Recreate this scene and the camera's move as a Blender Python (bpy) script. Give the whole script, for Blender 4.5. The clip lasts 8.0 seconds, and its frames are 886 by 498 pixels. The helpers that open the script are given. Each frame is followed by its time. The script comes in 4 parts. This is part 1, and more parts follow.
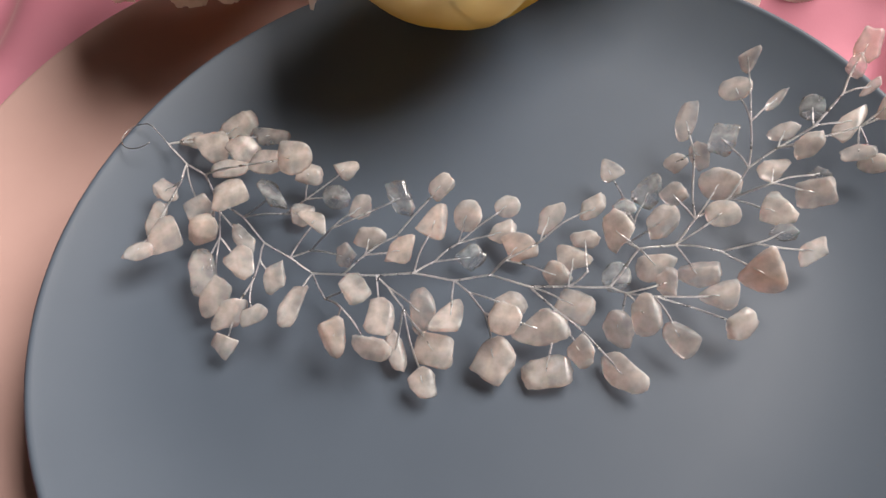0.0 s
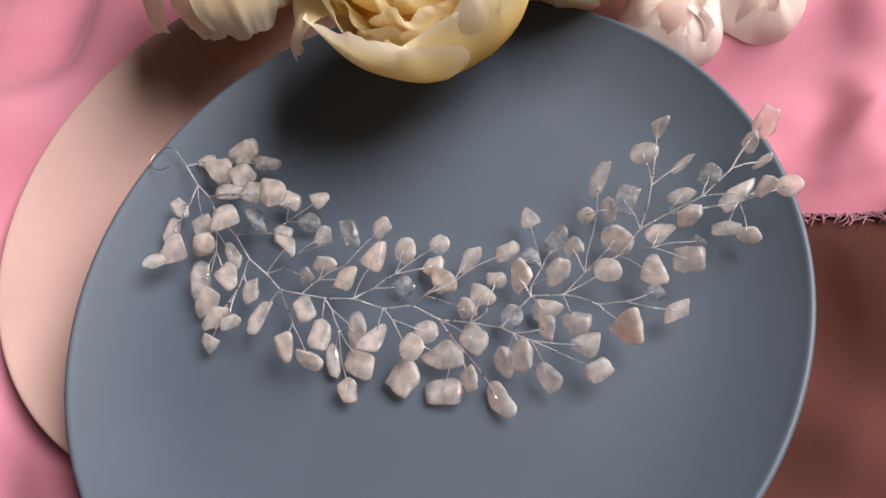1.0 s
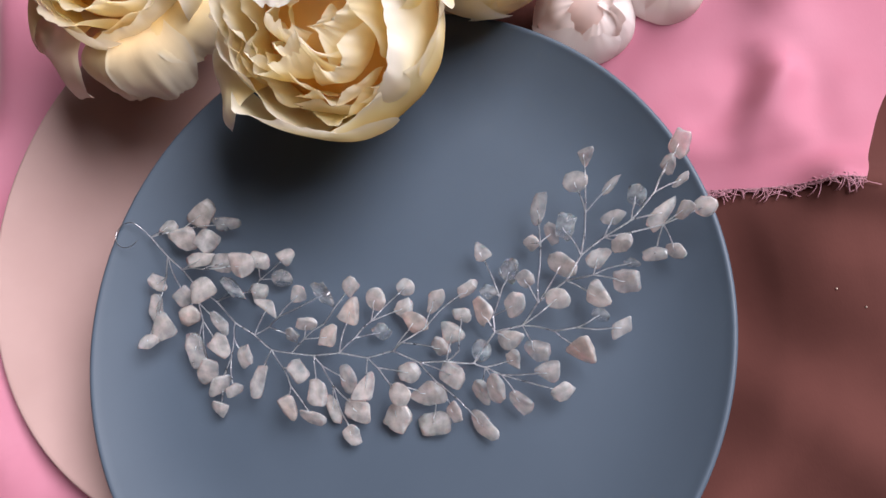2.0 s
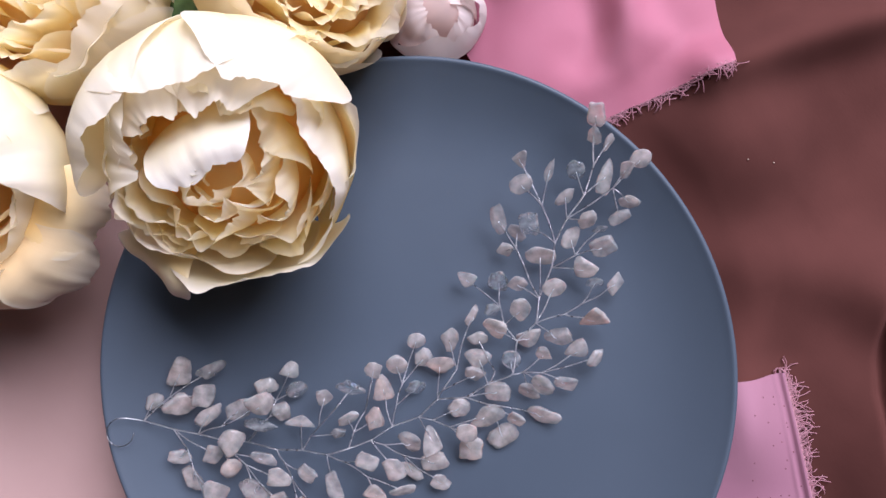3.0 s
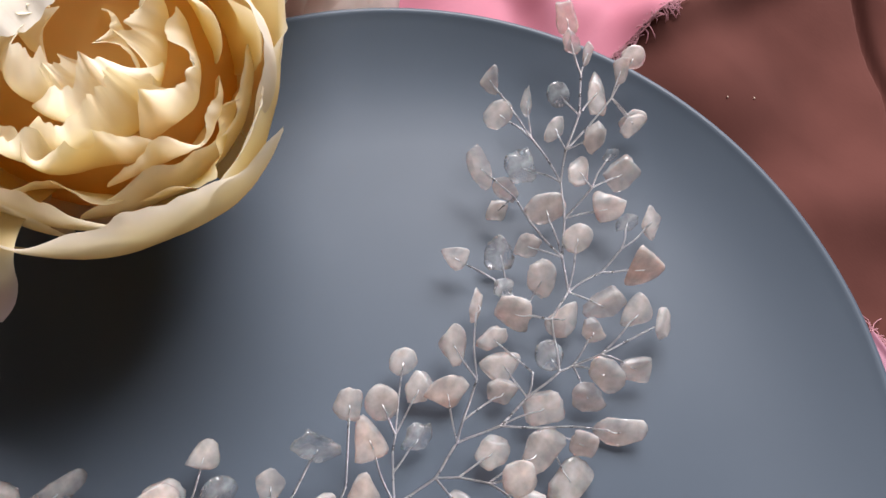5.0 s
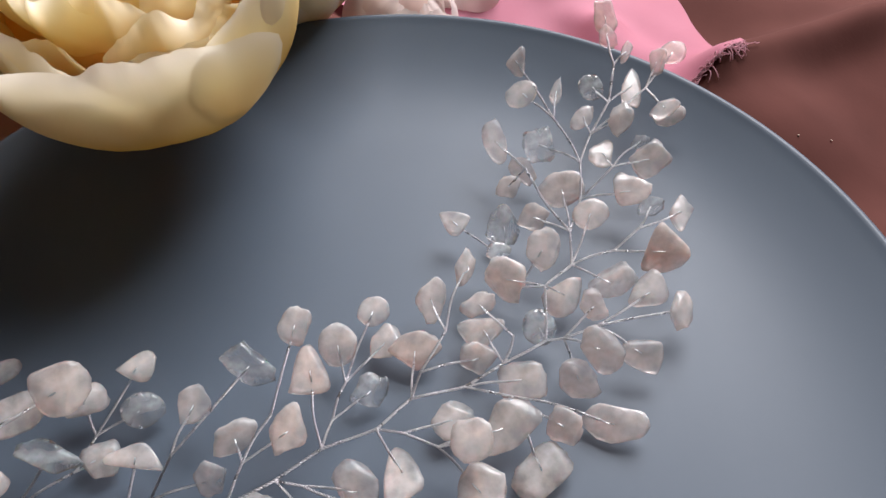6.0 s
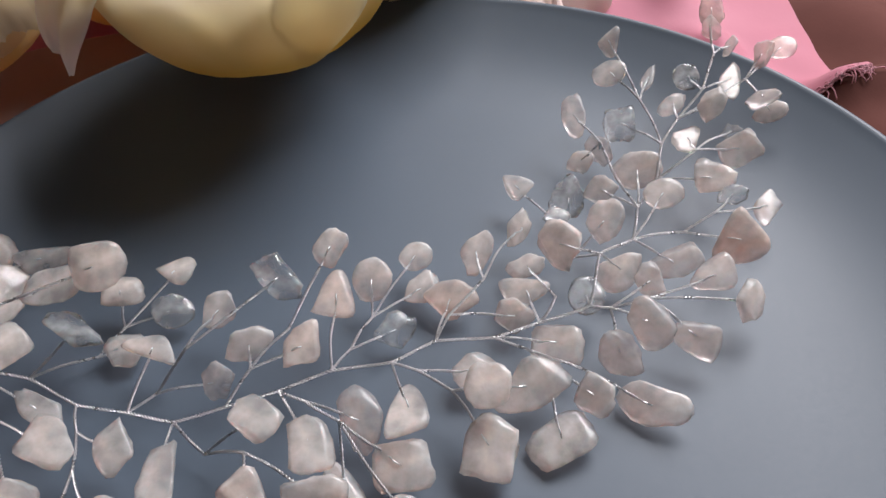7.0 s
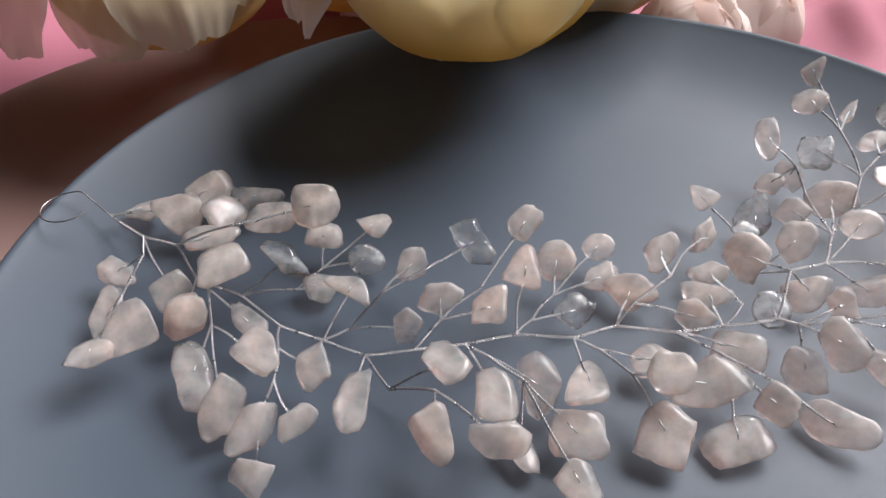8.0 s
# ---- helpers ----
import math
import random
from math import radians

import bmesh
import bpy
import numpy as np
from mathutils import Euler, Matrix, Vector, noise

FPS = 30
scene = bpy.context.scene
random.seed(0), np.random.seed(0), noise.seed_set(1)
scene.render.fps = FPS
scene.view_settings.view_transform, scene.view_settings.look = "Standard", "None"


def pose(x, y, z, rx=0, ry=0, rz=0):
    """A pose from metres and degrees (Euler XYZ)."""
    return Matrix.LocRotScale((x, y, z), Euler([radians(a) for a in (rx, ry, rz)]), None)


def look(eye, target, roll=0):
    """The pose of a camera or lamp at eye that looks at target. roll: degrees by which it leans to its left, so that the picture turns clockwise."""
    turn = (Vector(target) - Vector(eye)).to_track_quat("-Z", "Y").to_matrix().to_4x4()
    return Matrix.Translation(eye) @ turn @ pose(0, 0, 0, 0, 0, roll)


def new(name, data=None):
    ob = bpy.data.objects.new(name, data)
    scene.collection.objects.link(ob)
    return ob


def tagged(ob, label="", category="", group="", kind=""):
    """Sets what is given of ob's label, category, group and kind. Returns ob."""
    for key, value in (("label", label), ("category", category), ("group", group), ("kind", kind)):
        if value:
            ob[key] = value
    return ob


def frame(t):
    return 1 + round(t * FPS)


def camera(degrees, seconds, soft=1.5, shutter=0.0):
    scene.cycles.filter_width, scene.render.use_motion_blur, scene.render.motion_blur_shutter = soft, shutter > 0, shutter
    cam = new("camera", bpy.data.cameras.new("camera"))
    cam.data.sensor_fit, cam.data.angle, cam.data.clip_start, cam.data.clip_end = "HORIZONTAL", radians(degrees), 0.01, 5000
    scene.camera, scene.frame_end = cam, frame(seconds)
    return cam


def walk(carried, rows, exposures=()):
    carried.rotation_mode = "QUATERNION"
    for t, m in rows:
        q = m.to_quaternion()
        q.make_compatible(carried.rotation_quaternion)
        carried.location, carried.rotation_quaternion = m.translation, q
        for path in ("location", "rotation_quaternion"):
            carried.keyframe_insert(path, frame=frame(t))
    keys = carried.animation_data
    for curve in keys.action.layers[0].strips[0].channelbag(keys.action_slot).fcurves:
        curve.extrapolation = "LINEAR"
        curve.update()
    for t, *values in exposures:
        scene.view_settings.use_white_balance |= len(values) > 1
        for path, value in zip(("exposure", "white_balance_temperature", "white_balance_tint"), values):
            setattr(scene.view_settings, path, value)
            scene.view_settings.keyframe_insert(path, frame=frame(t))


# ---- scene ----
cam = camera(66.53, 8.0)
EXPOSURES = [(0.0, -0.04, 7350, 16), (1.0, 0.0, 7000, 17), (1.7, -0.05, 6500, 16), (2.8, -0.27, 5850, 25), (3.5, -0.18, 5950, 23), (4.7, 0.03, 6650, 17), (5.8, -0.06, 6450, 15), (8.0, -0.23, 6600, 15)]
# seconds, place in metres, turn in degrees
PATH = [
    (0.0, 0.0121, -0.1084, 0.1872, 34.93, 7.76, -0.12),
    (0.3, 0.0307, -0.1090, 0.2012, 32.99, 9.55, 2.36),
    (0.5, 0.0435, -0.1049, 0.2117, 31.98, 11.12, 4.07),
    (0.8, 0.0595, -0.1028, 0.2196, 32.35, 11.86, 5.63),
    (1.0, 0.0698, -0.0976, 0.2269, 29.94, 13.28, 7.24),
    (1.2, 0.0804, -0.0960, 0.2323, 29.19, 14.45, 7.92),
    (1.5, 0.0919, -0.0813, 0.2435, 24.60, 15.36, 6.91),
    (1.7, 0.0885, -0.0691, 0.2536, 21.02, 15.42, 3.56),
    (2.8, 0.0664, 0.0154, 0.2924, 0.73, 8.38, -28.64),
    (3.0, 0.0606, 0.0246, 0.2931, -1.35, 5.09, -34.33),
    (3.2, 0.0528, 0.0356, 0.2887, -4.41, -0.59, -39.88),
    (3.5, 0.0345, 0.0382, 0.2757, -0.74, -4.68, -49.48),
    (4.0, 0.0079, 0.0296, 0.2589, 4.55, -7.66, -56.72),
    (4.2, -0.0053, 0.0155, 0.2457, 8.13, -8.47, -57.68),
    (4.5, -0.0121, 0.0039, 0.2343, 12.17, -5.29, -55.10),
    (4.7, -0.0186, -0.0015, 0.2217, 16.55, -5.87, -51.90),
    (5.8, -0.0205, -0.0647, 0.1698, 37.29, 1.64, -39.38),
    (6.0, -0.0232, -0.0684, 0.1643, 38.27, 2.01, -36.91),
    (6.5, -0.0239, -0.0772, 0.1497, 43.03, 2.79, -32.88),
    (6.8, -0.0225, -0.0828, 0.1442, 43.23, 3.17, -28.36),
    (7.0, -0.0212, -0.0855, 0.1431, 43.95, 2.91, -24.76),
    (7.5, -0.0299, -0.0884, 0.1393, 45.47, 2.42, -17.87),
    (8.0, -0.0434, -0.0903, 0.1412, 46.74, 1.95, -12.54),
]
walk(cam, [(t, pose(*p)) for t, *p in PATH], EXPOSURES)

# ---- world and light ----
world = bpy.data.worlds.new("daylight")
world.use_nodes = True
scene.world = world
sky = world.node_tree.nodes.new("ShaderNodeTexSky")
sky.sky_type, sky.sun_disc, sky.sun_elevation, sky.sun_rotation = "NISHITA", False, radians(35), radians(20)
world.node_tree.nodes["Background"].inputs["Strength"].default_value = 0.06
world.node_tree.links.new(sky.outputs["Color"], world.node_tree.nodes["Background"].inputs["Color"])


def area(name, m, width, height, watts, colour):
    lamp = bpy.data.lights.new(name, "AREA")
    lamp.shape, lamp.size, lamp.size_y, lamp.energy, lamp.color = "RECTANGLE", width, height, watts, colour
    ob = new(name, lamp)
    ob.matrix_world = m
    return ob


# the sky's light in the window's opening, high beside the table
WIN_X, WIN_Y, WIN_Z = 1.25, 0.56, 1.36
area("window_light", look((WIN_X - 0.02, WIN_Y, WIN_Z), (0.0, 0.05, 0.05)), 1.4, 1.1, 105.0, (1.0, 0.985, 0.975))


# ---- materials ----
def material(name, colour, rough=0.5, metal=0.0):
    m = bpy.data.materials.new(name)
    m.use_nodes = True
    b = m.node_tree.nodes["Principled BSDF"]
    b.inputs["Base Color"].default_value = (*colour, 1)
    b.inputs["Roughness"].default_value = rough
    b.inputs["Metallic"].default_value = metal
    return m, m.node_tree, b


def mottle(tree, socket, low, high, scale, detail=4.0, coords="Object", wide=(0.35, 0.65), stretch=None):
    """Two colours or values mixed by a noise, into a socket."""
    tex = tree.nodes.new("ShaderNodeTexCoord")
    src = tex.outputs[coords]
    if stretch:
        mp = tree.nodes.new("ShaderNodeMapping")
        mp.inputs["Scale"].default_value = stretch
        tree.links.new(src, mp.inputs["Vector"])
        src = mp.outputs["Vector"]
    n = tree.nodes.new("ShaderNodeTexNoise")
    n.inputs["Scale"].default_value, n.inputs["Detail"].default_value = scale, detail
    tree.links.new(src, n.inputs["Vector"])
    r = tree.nodes.new("ShaderNodeValToRGB")
    r.color_ramp.elements[0].position, r.color_ramp.elements[1].position = wide
    r.color_ramp.elements[0].color, r.color_ramp.elements[1].color = low, high
    tree.links.new(n.outputs["Fac"], r.inputs["Fac"])
    if socket is not None:
        tree.links.new(r.outputs["Color"], socket)
    return r.outputs["Color"], n.outputs["Fac"]


def relief(tree, b, scale, strength, distance=0.001, coords="Object", stretch=None):
    tex = tree.nodes.new("ShaderNodeTexCoord")
    src = tex.outputs[coords]
    if stretch:
        mp = tree.nodes.new("ShaderNodeMapping")
        mp.inputs["Scale"].default_value = stretch
        tree.links.new(src, mp.inputs["Vector"])
        src = mp.outputs["Vector"]
    n = tree.nodes.new("ShaderNodeTexNoise")
    n.inputs["Scale"].default_value, n.inputs["Detail"].default_value = scale, 3.0
    tree.links.new(src, n.inputs["Vector"])
    bump = tree.nodes.new("ShaderNodeBump")
    bump.inputs["Strength"].default_value, bump.inputs["Distance"].default_value = strength, distance
    tree.links.new(n.outputs["Fac"], bump.inputs["Height"])
    tree.links.new(bump.outputs["Normal"], b.inputs["Normal"])
    return bump


def grey(v):
    return (v, v, v, 1)


def glaze(name, low, high, rough):
    m, tree, b = material(name, low, rough)
    mottle(tree, b.inputs["Base Color"], (*low, 1), (*high, 1), 28.0, 6.0)
    mottle(tree, b.inputs["Roughness"], grey(rough - 0.02), grey(rough + 0.02), 1400.0)
    relief(tree, b, 2500.0, 0.03, 0.0002)
    b.inputs["Specular IOR Level"].default_value = 0.34
    return m


BLUE_GLAZE = glaze("blue_grey_glaze", (0.060, 0.081, 0.109), (0.064, 0.086, 0.115), 0.5)
PINK_GLAZE = glaze("dusty_pink_glaze", (0.395, 0.26, 0.238), (0.42, 0.28, 0.257), 0.45)


def cloth(name, low, high, weave, sheen, through_light, rough=0.75):
    """Thin woven stuff: thread relief, a soft sheen and some light passing through it."""
    m, tree, b = material(name, low, rough)
    mottle(tree, b.inputs["Base Color"], (*low, 1), (*high, 1), 14.0, 8.0)
    b.inputs["Sheen Weight"].default_value, b.inputs["Sheen Roughness"].default_value = sheen, 0.4
    b.inputs["Sheen Tint"].default_value = (1.0, 0.8, 0.75, 1)
    bump = relief(tree, b, weave, 0.12, 0.0003, stretch=(1.0, 0.25, 1.0))
    bump2 = tree.nodes.new("ShaderNodeBump")
    n = tree.nodes.new("ShaderNodeTexNoise")
    tex = tree.nodes.new("ShaderNodeTexCoord")
    n.inputs["Scale"].default_value, n.inputs["Detail"].default_value = 45.0, 4.0
    bump2.inputs["Strength"].default_value, bump2.inputs["Distance"].default_value = 0.12, 0.002
    tree.links.new(tex.outputs["Object"], n.inputs["Vector"])
    tree.links.new(n.outputs["Fac"], bump2.inputs["Height"])
    tree.links.new(bump2.outputs["Normal"], bump.inputs["Normal"])
    if through_light:
        t = tree.nodes.new("ShaderNodeBsdfTranslucent")
        t.inputs["Color"].default_value = (*high, 1)
        mix = tree.nodes.new("ShaderNodeMixShader")
        mix.inputs["Fac"].default_value = through_light
        tree.links.new(b.outputs["BSDF"], mix.inputs[1])
        tree.links.new(t.outputs["BSDF"], mix.inputs[2])
        tree.links.new(mix.outputs["Shader"], tree.nodes["Material Output"].inputs["Surface"])
    return m


PINK_CLOTH = cloth("pink_chiffon", (0.55, 0.18, 0.255), (0.62, 0.24, 0.325), 1500.0, 0.3, 0.32)
MAUVE_CLOTH = cloth("mauve_pink_chiffon", (0.34, 0.15, 0.215), (0.39, 0.185, 0.25), 1500.0, 0.25, 0.15)
PINK_THREAD = cloth("pink_thread", (0.58, 0.30, 0.36), (0.66, 0.36, 0.42), 1500.0, 0.2, 0.4)
BROWN_CLOTH = cloth("brown_chiffon", (0.069, 0.0238, 0.0196), (0.102, 0.0362, 0.0298), 1500.0, 0.02, 0.0, 0.95)
BROWN_CLOTH.node_tree.nodes["Principled BSDF"].inputs["Specular IOR Level"].default_value = 0.15


def silk(name, tip, middle, base, glow):
    """Petal silk, dyed deeper towards the petal's foot, with faint lengthwise veins."""
    m, tree, b = material(name, tip, 0.62)
    uv = tree.nodes.new("ShaderNodeUVMap")
    sep = tree.nodes.new("ShaderNodeSeparateXYZ")
    tree.links.new(uv.outputs["UV"], sep.inputs["Vector"])
    ramp = tree.nodes.new("ShaderNodeValToRGB")
    e = ramp.color_ramp.elements
    e[0].position, e[0].color = 0.3, (*base, 1)
    e[1].position, e[1].color = 0.92, (*tip, 1)
    e.new(0.66).color = (*middle, 1)
    tree.links.new(sep.outputs["Y"], ramp.inputs["Fac"])
    info = tree.nodes.new("ShaderNodeObjectInfo")
    tone = tree.nodes.new("ShaderNodeHueSaturation")
    vary = tree.nodes.new("ShaderNodeMapRange")
    vary.inputs["To Min"].default_value, vary.inputs["To Max"].default_value = 0.8, 1.25
    tree.links.new(info.outputs["Random"], vary.inputs["Value"])
    tree.links.new(vary.outputs["Result"], tone.inputs["Saturation"])
    tree.links.new(ramp.outputs["Color"], tone.inputs["Color"])
    tree.links.new(tone.outputs["Color"], b.inputs["Base Color"])
    mp = tree.nodes.new("ShaderNodeMapping")
    mp.inputs["Scale"].default_value = (26.0, 1.6, 1.0)
    n = tree.nodes.new("ShaderNodeTexNoise")
    n.inputs["Scale"].default_value, n.inputs["Detail"].default_value = 2.0, 4.0
    tree.links.new(uv.outputs["UV"], mp.inputs["Vector"])
    tree.links.new(mp.outputs["Vector"], n.inputs["Vector"])
    bump = tree.nodes.new("ShaderNodeBump")
    bump.inputs["Strength"].default_value, bump.inputs["Distance"].default_value = 0.1, 0.0005
    tree.links.new(n.outputs["Fac"], bump.inputs["Height"])
    tree.links.new(bump.outputs["Normal"], b.inputs["Normal"])
    b.inputs["Specular IOR Level"].default_value = 0.2
    t = tree.nodes.new("ShaderNodeBsdfTranslucent")
    tree.links.new(tone.outputs["Color"], t.inputs["Color"])
    mix = tree.nodes.new("ShaderNodeMixShader")
    mix.inputs["Fac"].default_value = glow
    tree.links.new(b.outputs["BSDF"], mix.inputs[1])
    tree.links.new(t.outputs["BSDF"], mix.inputs[2])
    # some light slips straight through between the threads
    gap = tree.nodes.new("ShaderNodeBsdfTransparent")
    weave = tree.nodes.new("ShaderNodeMixShader")
    weave.inputs["Fac"].default_value = 0.14
    tree.links.new(mix.outputs["Shader"], weave.inputs[1])
    tree.links.new(gap.outputs["BSDF"], weave.inputs[2])
    tree.links.new(weave.outputs["Shader"], tree.nodes["Material Output"].inputs["Surface"])
    return m


CREAM_SILK = silk("cream_petal_silk", (0.95, 0.90, 0.77), (0.96, 0.87, 0.58), (0.96, 0.70, 0.27), 0.4)
PEACH_SILK = silk("peach_petal_silk", (0.99, 0.935, 0.75), (0.99, 0.87, 0.51), (0.99, 0.71, 0.26), 0.7)
WHITE_SILK = silk("white_petal_silk", (0.94, 0.915, 0.84), (0.94, 0.88, 0.69), (0.94, 0.76, 0.42), 0.16)
# dimmer amber copy of the petal silk: the guards' shade put into its colours
SHADED_GUARD_SILK = silk("shaded_guard_petal_silk", (0.85, 0.755, 0.585), (0.84, 0.69, 0.43), (0.84, 0.59, 0.28), 0.08)
PALE_SILK = silk("blush_petal_silk", (0.88, 0.81, 0.78), (0.86, 0.77, 0.73), (0.80, 0.60, 0.54), 0.5)

LEAF, tree_, b_ = material("leaf_green", (0.07, 0.13, 0.04), 0.5)
mottle(tree_, b_.inputs["Base Color"], (0.05, 0.10, 0.03, 1), (0.12, 0.20, 0.06, 1), 120.0)
relief(tree_, b_, 300.0, 0.3)

WIRE, tree_, b_ = material("silver_wire", (0.5, 0.5, 0.515), 0.25, 1.0)
mottle(tree_, b_.inputs["Roughness"], grey(0.26), grey(0.38), 400.0)


def quartz(name, low, high, body, frost, rough):
    """Tumbled quartz. body: how much of it is milky; the rest lets light through, frosted or clear."""
    m, tree, b = material(name, low, rough)
    mottle(tree, b.inputs["Base Color"], (*low, 1), (*high, 1), 200.0, 4.0, wide=(0.3, 0.7))
    mottle(tree, b.inputs["Transmission Weight"], grey(1 - body - 0.12), grey(min(1.0, 1 - body + 0.14)), 220.0, 4.0)
    mottle(tree, b.inputs["Roughness"], grey(rough * 0.7), grey(rough * 1.4), 240.0)
    b.inputs["IOR"].default_value = 1.5
    b.inputs["Specular IOR Level"].default_value = 0.34
    b.inputs["Subsurface Weight"].default_value = 1.0
    b.inputs["Subsurface Radius"].default_value = (1.0, 0.8, 0.74)
    b.inputs["Subsurface Scale"].default_value = 0.006
    relief(tree, b, 300.0, 0.26, 0.0008)
    t = tree.nodes.new("ShaderNodeBsdfTransparent")
    t.inputs["Color"].default_value = (0.97, 0.94, 0.93, 1)
    mix = tree.nodes.new("ShaderNodeMixShader")
    cloud, _ = mottle(tree, None, grey(frost - 0.1), grey(frost + 0.1), 130.0, 4.0)
    info = tree.nodes.new("ShaderNodeObjectInfo")
    vary = tree.nodes.new("ShaderNodeMapRange")
    vary.inputs["To Min"].default_value, vary.inputs["To Max"].default_value = -0.16, 0.2
    add = tree.nodes.new("ShaderNodeMath")
    tree.links.new(info.outputs["Random"], vary.inputs["Value"])
    tree.links.new(cloud, add.inputs[0])
    tree.links.new(vary.outputs["Result"], add.inputs[1])
    tree.links.new(add.outputs["Value"], mix.inputs["Fac"])
    tree.links.new(b.outputs["BSDF"], mix.inputs[1])
    tree.links.new(t.outputs["BSDF"], mix.inputs[2])
    tree.links.new(mix.outputs["Shader"], tree.nodes["Material Output"].inputs["Surface"])
    return m


milky = quartz("milky_rose_quartz", (0.985, 0.745, 0.68), (0.995, 0.835, 0.78), 0.48, 0.33, 0.15)
pink = quartz("pink_rose_quartz", (0.97, 0.67, 0.59), (0.985, 0.76, 0.69), 0.5, 0.25, 0.11)
clear = quartz("clear_quartz", (0.97, 0.96, 0.96), (0.99, 0.98, 0.98), 0.16, 0.14, 0.03)
smoky = quartz("smoky_rose_quartz", (0.95, 0.765, 0.715), (0.98, 0.85, 0.805), 0.36, 0.3, 0.08)

PLASTER, tree_, b_ = material("wall_plaster", (0.16, 0.14, 0.125), 0.85)
mottle(tree_, b_.inputs["Base Color"], (0.145, 0.127, 0.112, 1), (0.175, 0.153, 0.137, 1), 3.0)
relief(tree_, b_, 60.0, 0.2)
WOOD, tree_, b_ = material("oiled_wood", (0.22, 0.13, 0.07), 0.45)
mottle(tree_, b_.inputs["Base Color"], (0.16, 0.09, 0.045, 1), (0.28, 0.17, 0.09, 1), 6.0, 8.0, stretch=(1.0, 12.0, 1.0))
relief(tree_, b_, 30.0, 0.2, stretch=(1.0, 14.0, 1.0))
WHITE_PAINT, tree_, b_ = material("white_paint", (0.8, 0.8, 0.78), 0.4)
mottle(tree_, b_.inputs["Base Color"], (0.77, 0.77, 0.75, 1), (0.82, 0.82, 0.80, 1), 9.0)


# ---- mesh helpers ----
def mesh_object(name, bm, mat, smooth=True):
    me = bpy.data.meshes.new(name)
    bm.to_mesh(me)
    bm.free()
    for p in me.polygons:
        p.use_smooth = smooth
    if mat:
        me.materials.append(mat)
    return new(name, me)


def part(name, bm, mat, parent, label="", m=None, smooth=True):
    ob = mesh_object(name, bm, mat, smooth)
    ob.parent = parent
    if m is not None:
        ob.matrix_basis = m
    return tagged(ob, label)


def empty(name, m):
    ob = new(name)
    ob.empty_display_size = 0.02
    ob.matrix_basis = m
    return ob


def box(bm, x0, y0, z0, x1, y1, z1):
    vs = [bm.verts.new(p) for p in ((x0, y0, z0), (x1, y0, z0), (x1, y1, z0), (x0, y1, z0), (x0, y0, z1), (x1, y0, z1), (x1, y1, z1), (x0, y1, z1))]
    for f in ((3, 2, 1, 0), (4, 5, 6, 7), (0, 1, 5, 4), (1, 2, 6, 5), (2, 3, 7, 6), (3, 0, 4, 7)):
        bm.faces.new([vs[i] for i in f])


def boxes(name, mat, *sizes, bevel=0.0):
    bm = bmesh.new()
    for s in sizes:
        box(bm, *s)
    if bevel:
        bmesh.ops.bevel(bm, geom=bm.edges[:], offset=bevel, segments=2, profile=0.5, affect="EDGES")
    return mesh_object(name, bm, mat, False)


def lathe(bm, profile, segments):
    """A turned body from (radius, height) pairs; the first and last lie on the axis."""
    rings = []
    for r, z in profile:
        if r < 1e-6:
            rings.append([bm.verts.new((0, 0, z))])
        else:
            rings.append([bm.verts.new((r * math.cos(k * math.tau / segments), r * math.sin(k * math.tau / segments), z)) for k in range(segments)])
    for a, b in zip(rings, rings[1:]):
        for k in range(segments):
            j = (k + 1) % segments
            if len(a) == 1:
                bm.faces.new((a[0], b[j], b[k]))
            elif len(b) == 1:
                bm.faces.new((a[k], a[j], b[0]))
            else:
                bm.faces.new((a[k], a[j], b[j], b[k]))
    bmesh.ops.recalc_face_normals(bm, faces=bm.faces[:])


def smooth_curve(points, steps):
    """Catmull-Rom through the points."""
    pts = [Vector(p) for p in points]
    pts = [pts[0] * 2 - pts[1]] + pts + [pts[-1] * 2 - pts[-2]]
    out = []
    for i in range(1, len(pts) - 2):
        a, b, c, d = pts[i - 1:i + 3]
        for k in range(steps):
            t = k / steps
            out.append(0.5 * (2 * b + (c - a) * t + (2 * a - 5 * b + 4 * c - d) * t * t + (3 * b - a - 3 * c + d) * t ** 3))
    return out + [pts[-2]]


def tube(bm, points, radius, sides=5):
    pts = [Vector(p) for p in points]
    side = None
    rings = []
    for i, p in enumerate(pts):
        way = (pts[min(i + 1, len(pts) - 1)] - pts[max(i - 1, 0)]).normalized()
        if side is None:
            side = way.orthogonal().normalized()
        side = (side - way * side.dot(way)).normalized()
        up = way.cross(side)
        rings.append([bm.verts.new(p + radius * (math.cos(k * math.tau / sides) * side + math.sin(k * math.tau / sides) * up)) for k in range(sides)])
    for a, b in zip(rings, rings[1:]):
        for k in range(sides):
            bm.faces.new((a[k], a[(k + 1) % sides], b[(k + 1) % sides], b[k]))
    bm.faces.new(rings[0][::-1])
    bm.faces.new(rings[-1])


def even(points, gap):
    """The same line in steps of one length."""
    pts = [Vector(p) for p in points]
    out, left = [pts[0]], gap
    for a, b in zip(pts, pts[1:]):
        d = (b - a).length
        while d >= left and d > 1e-9:
            a = a + (b - a) * (left / d)
            d -= left
            left = gap
            out.append(a)
        left -= d
    return out + [pts[-1]]


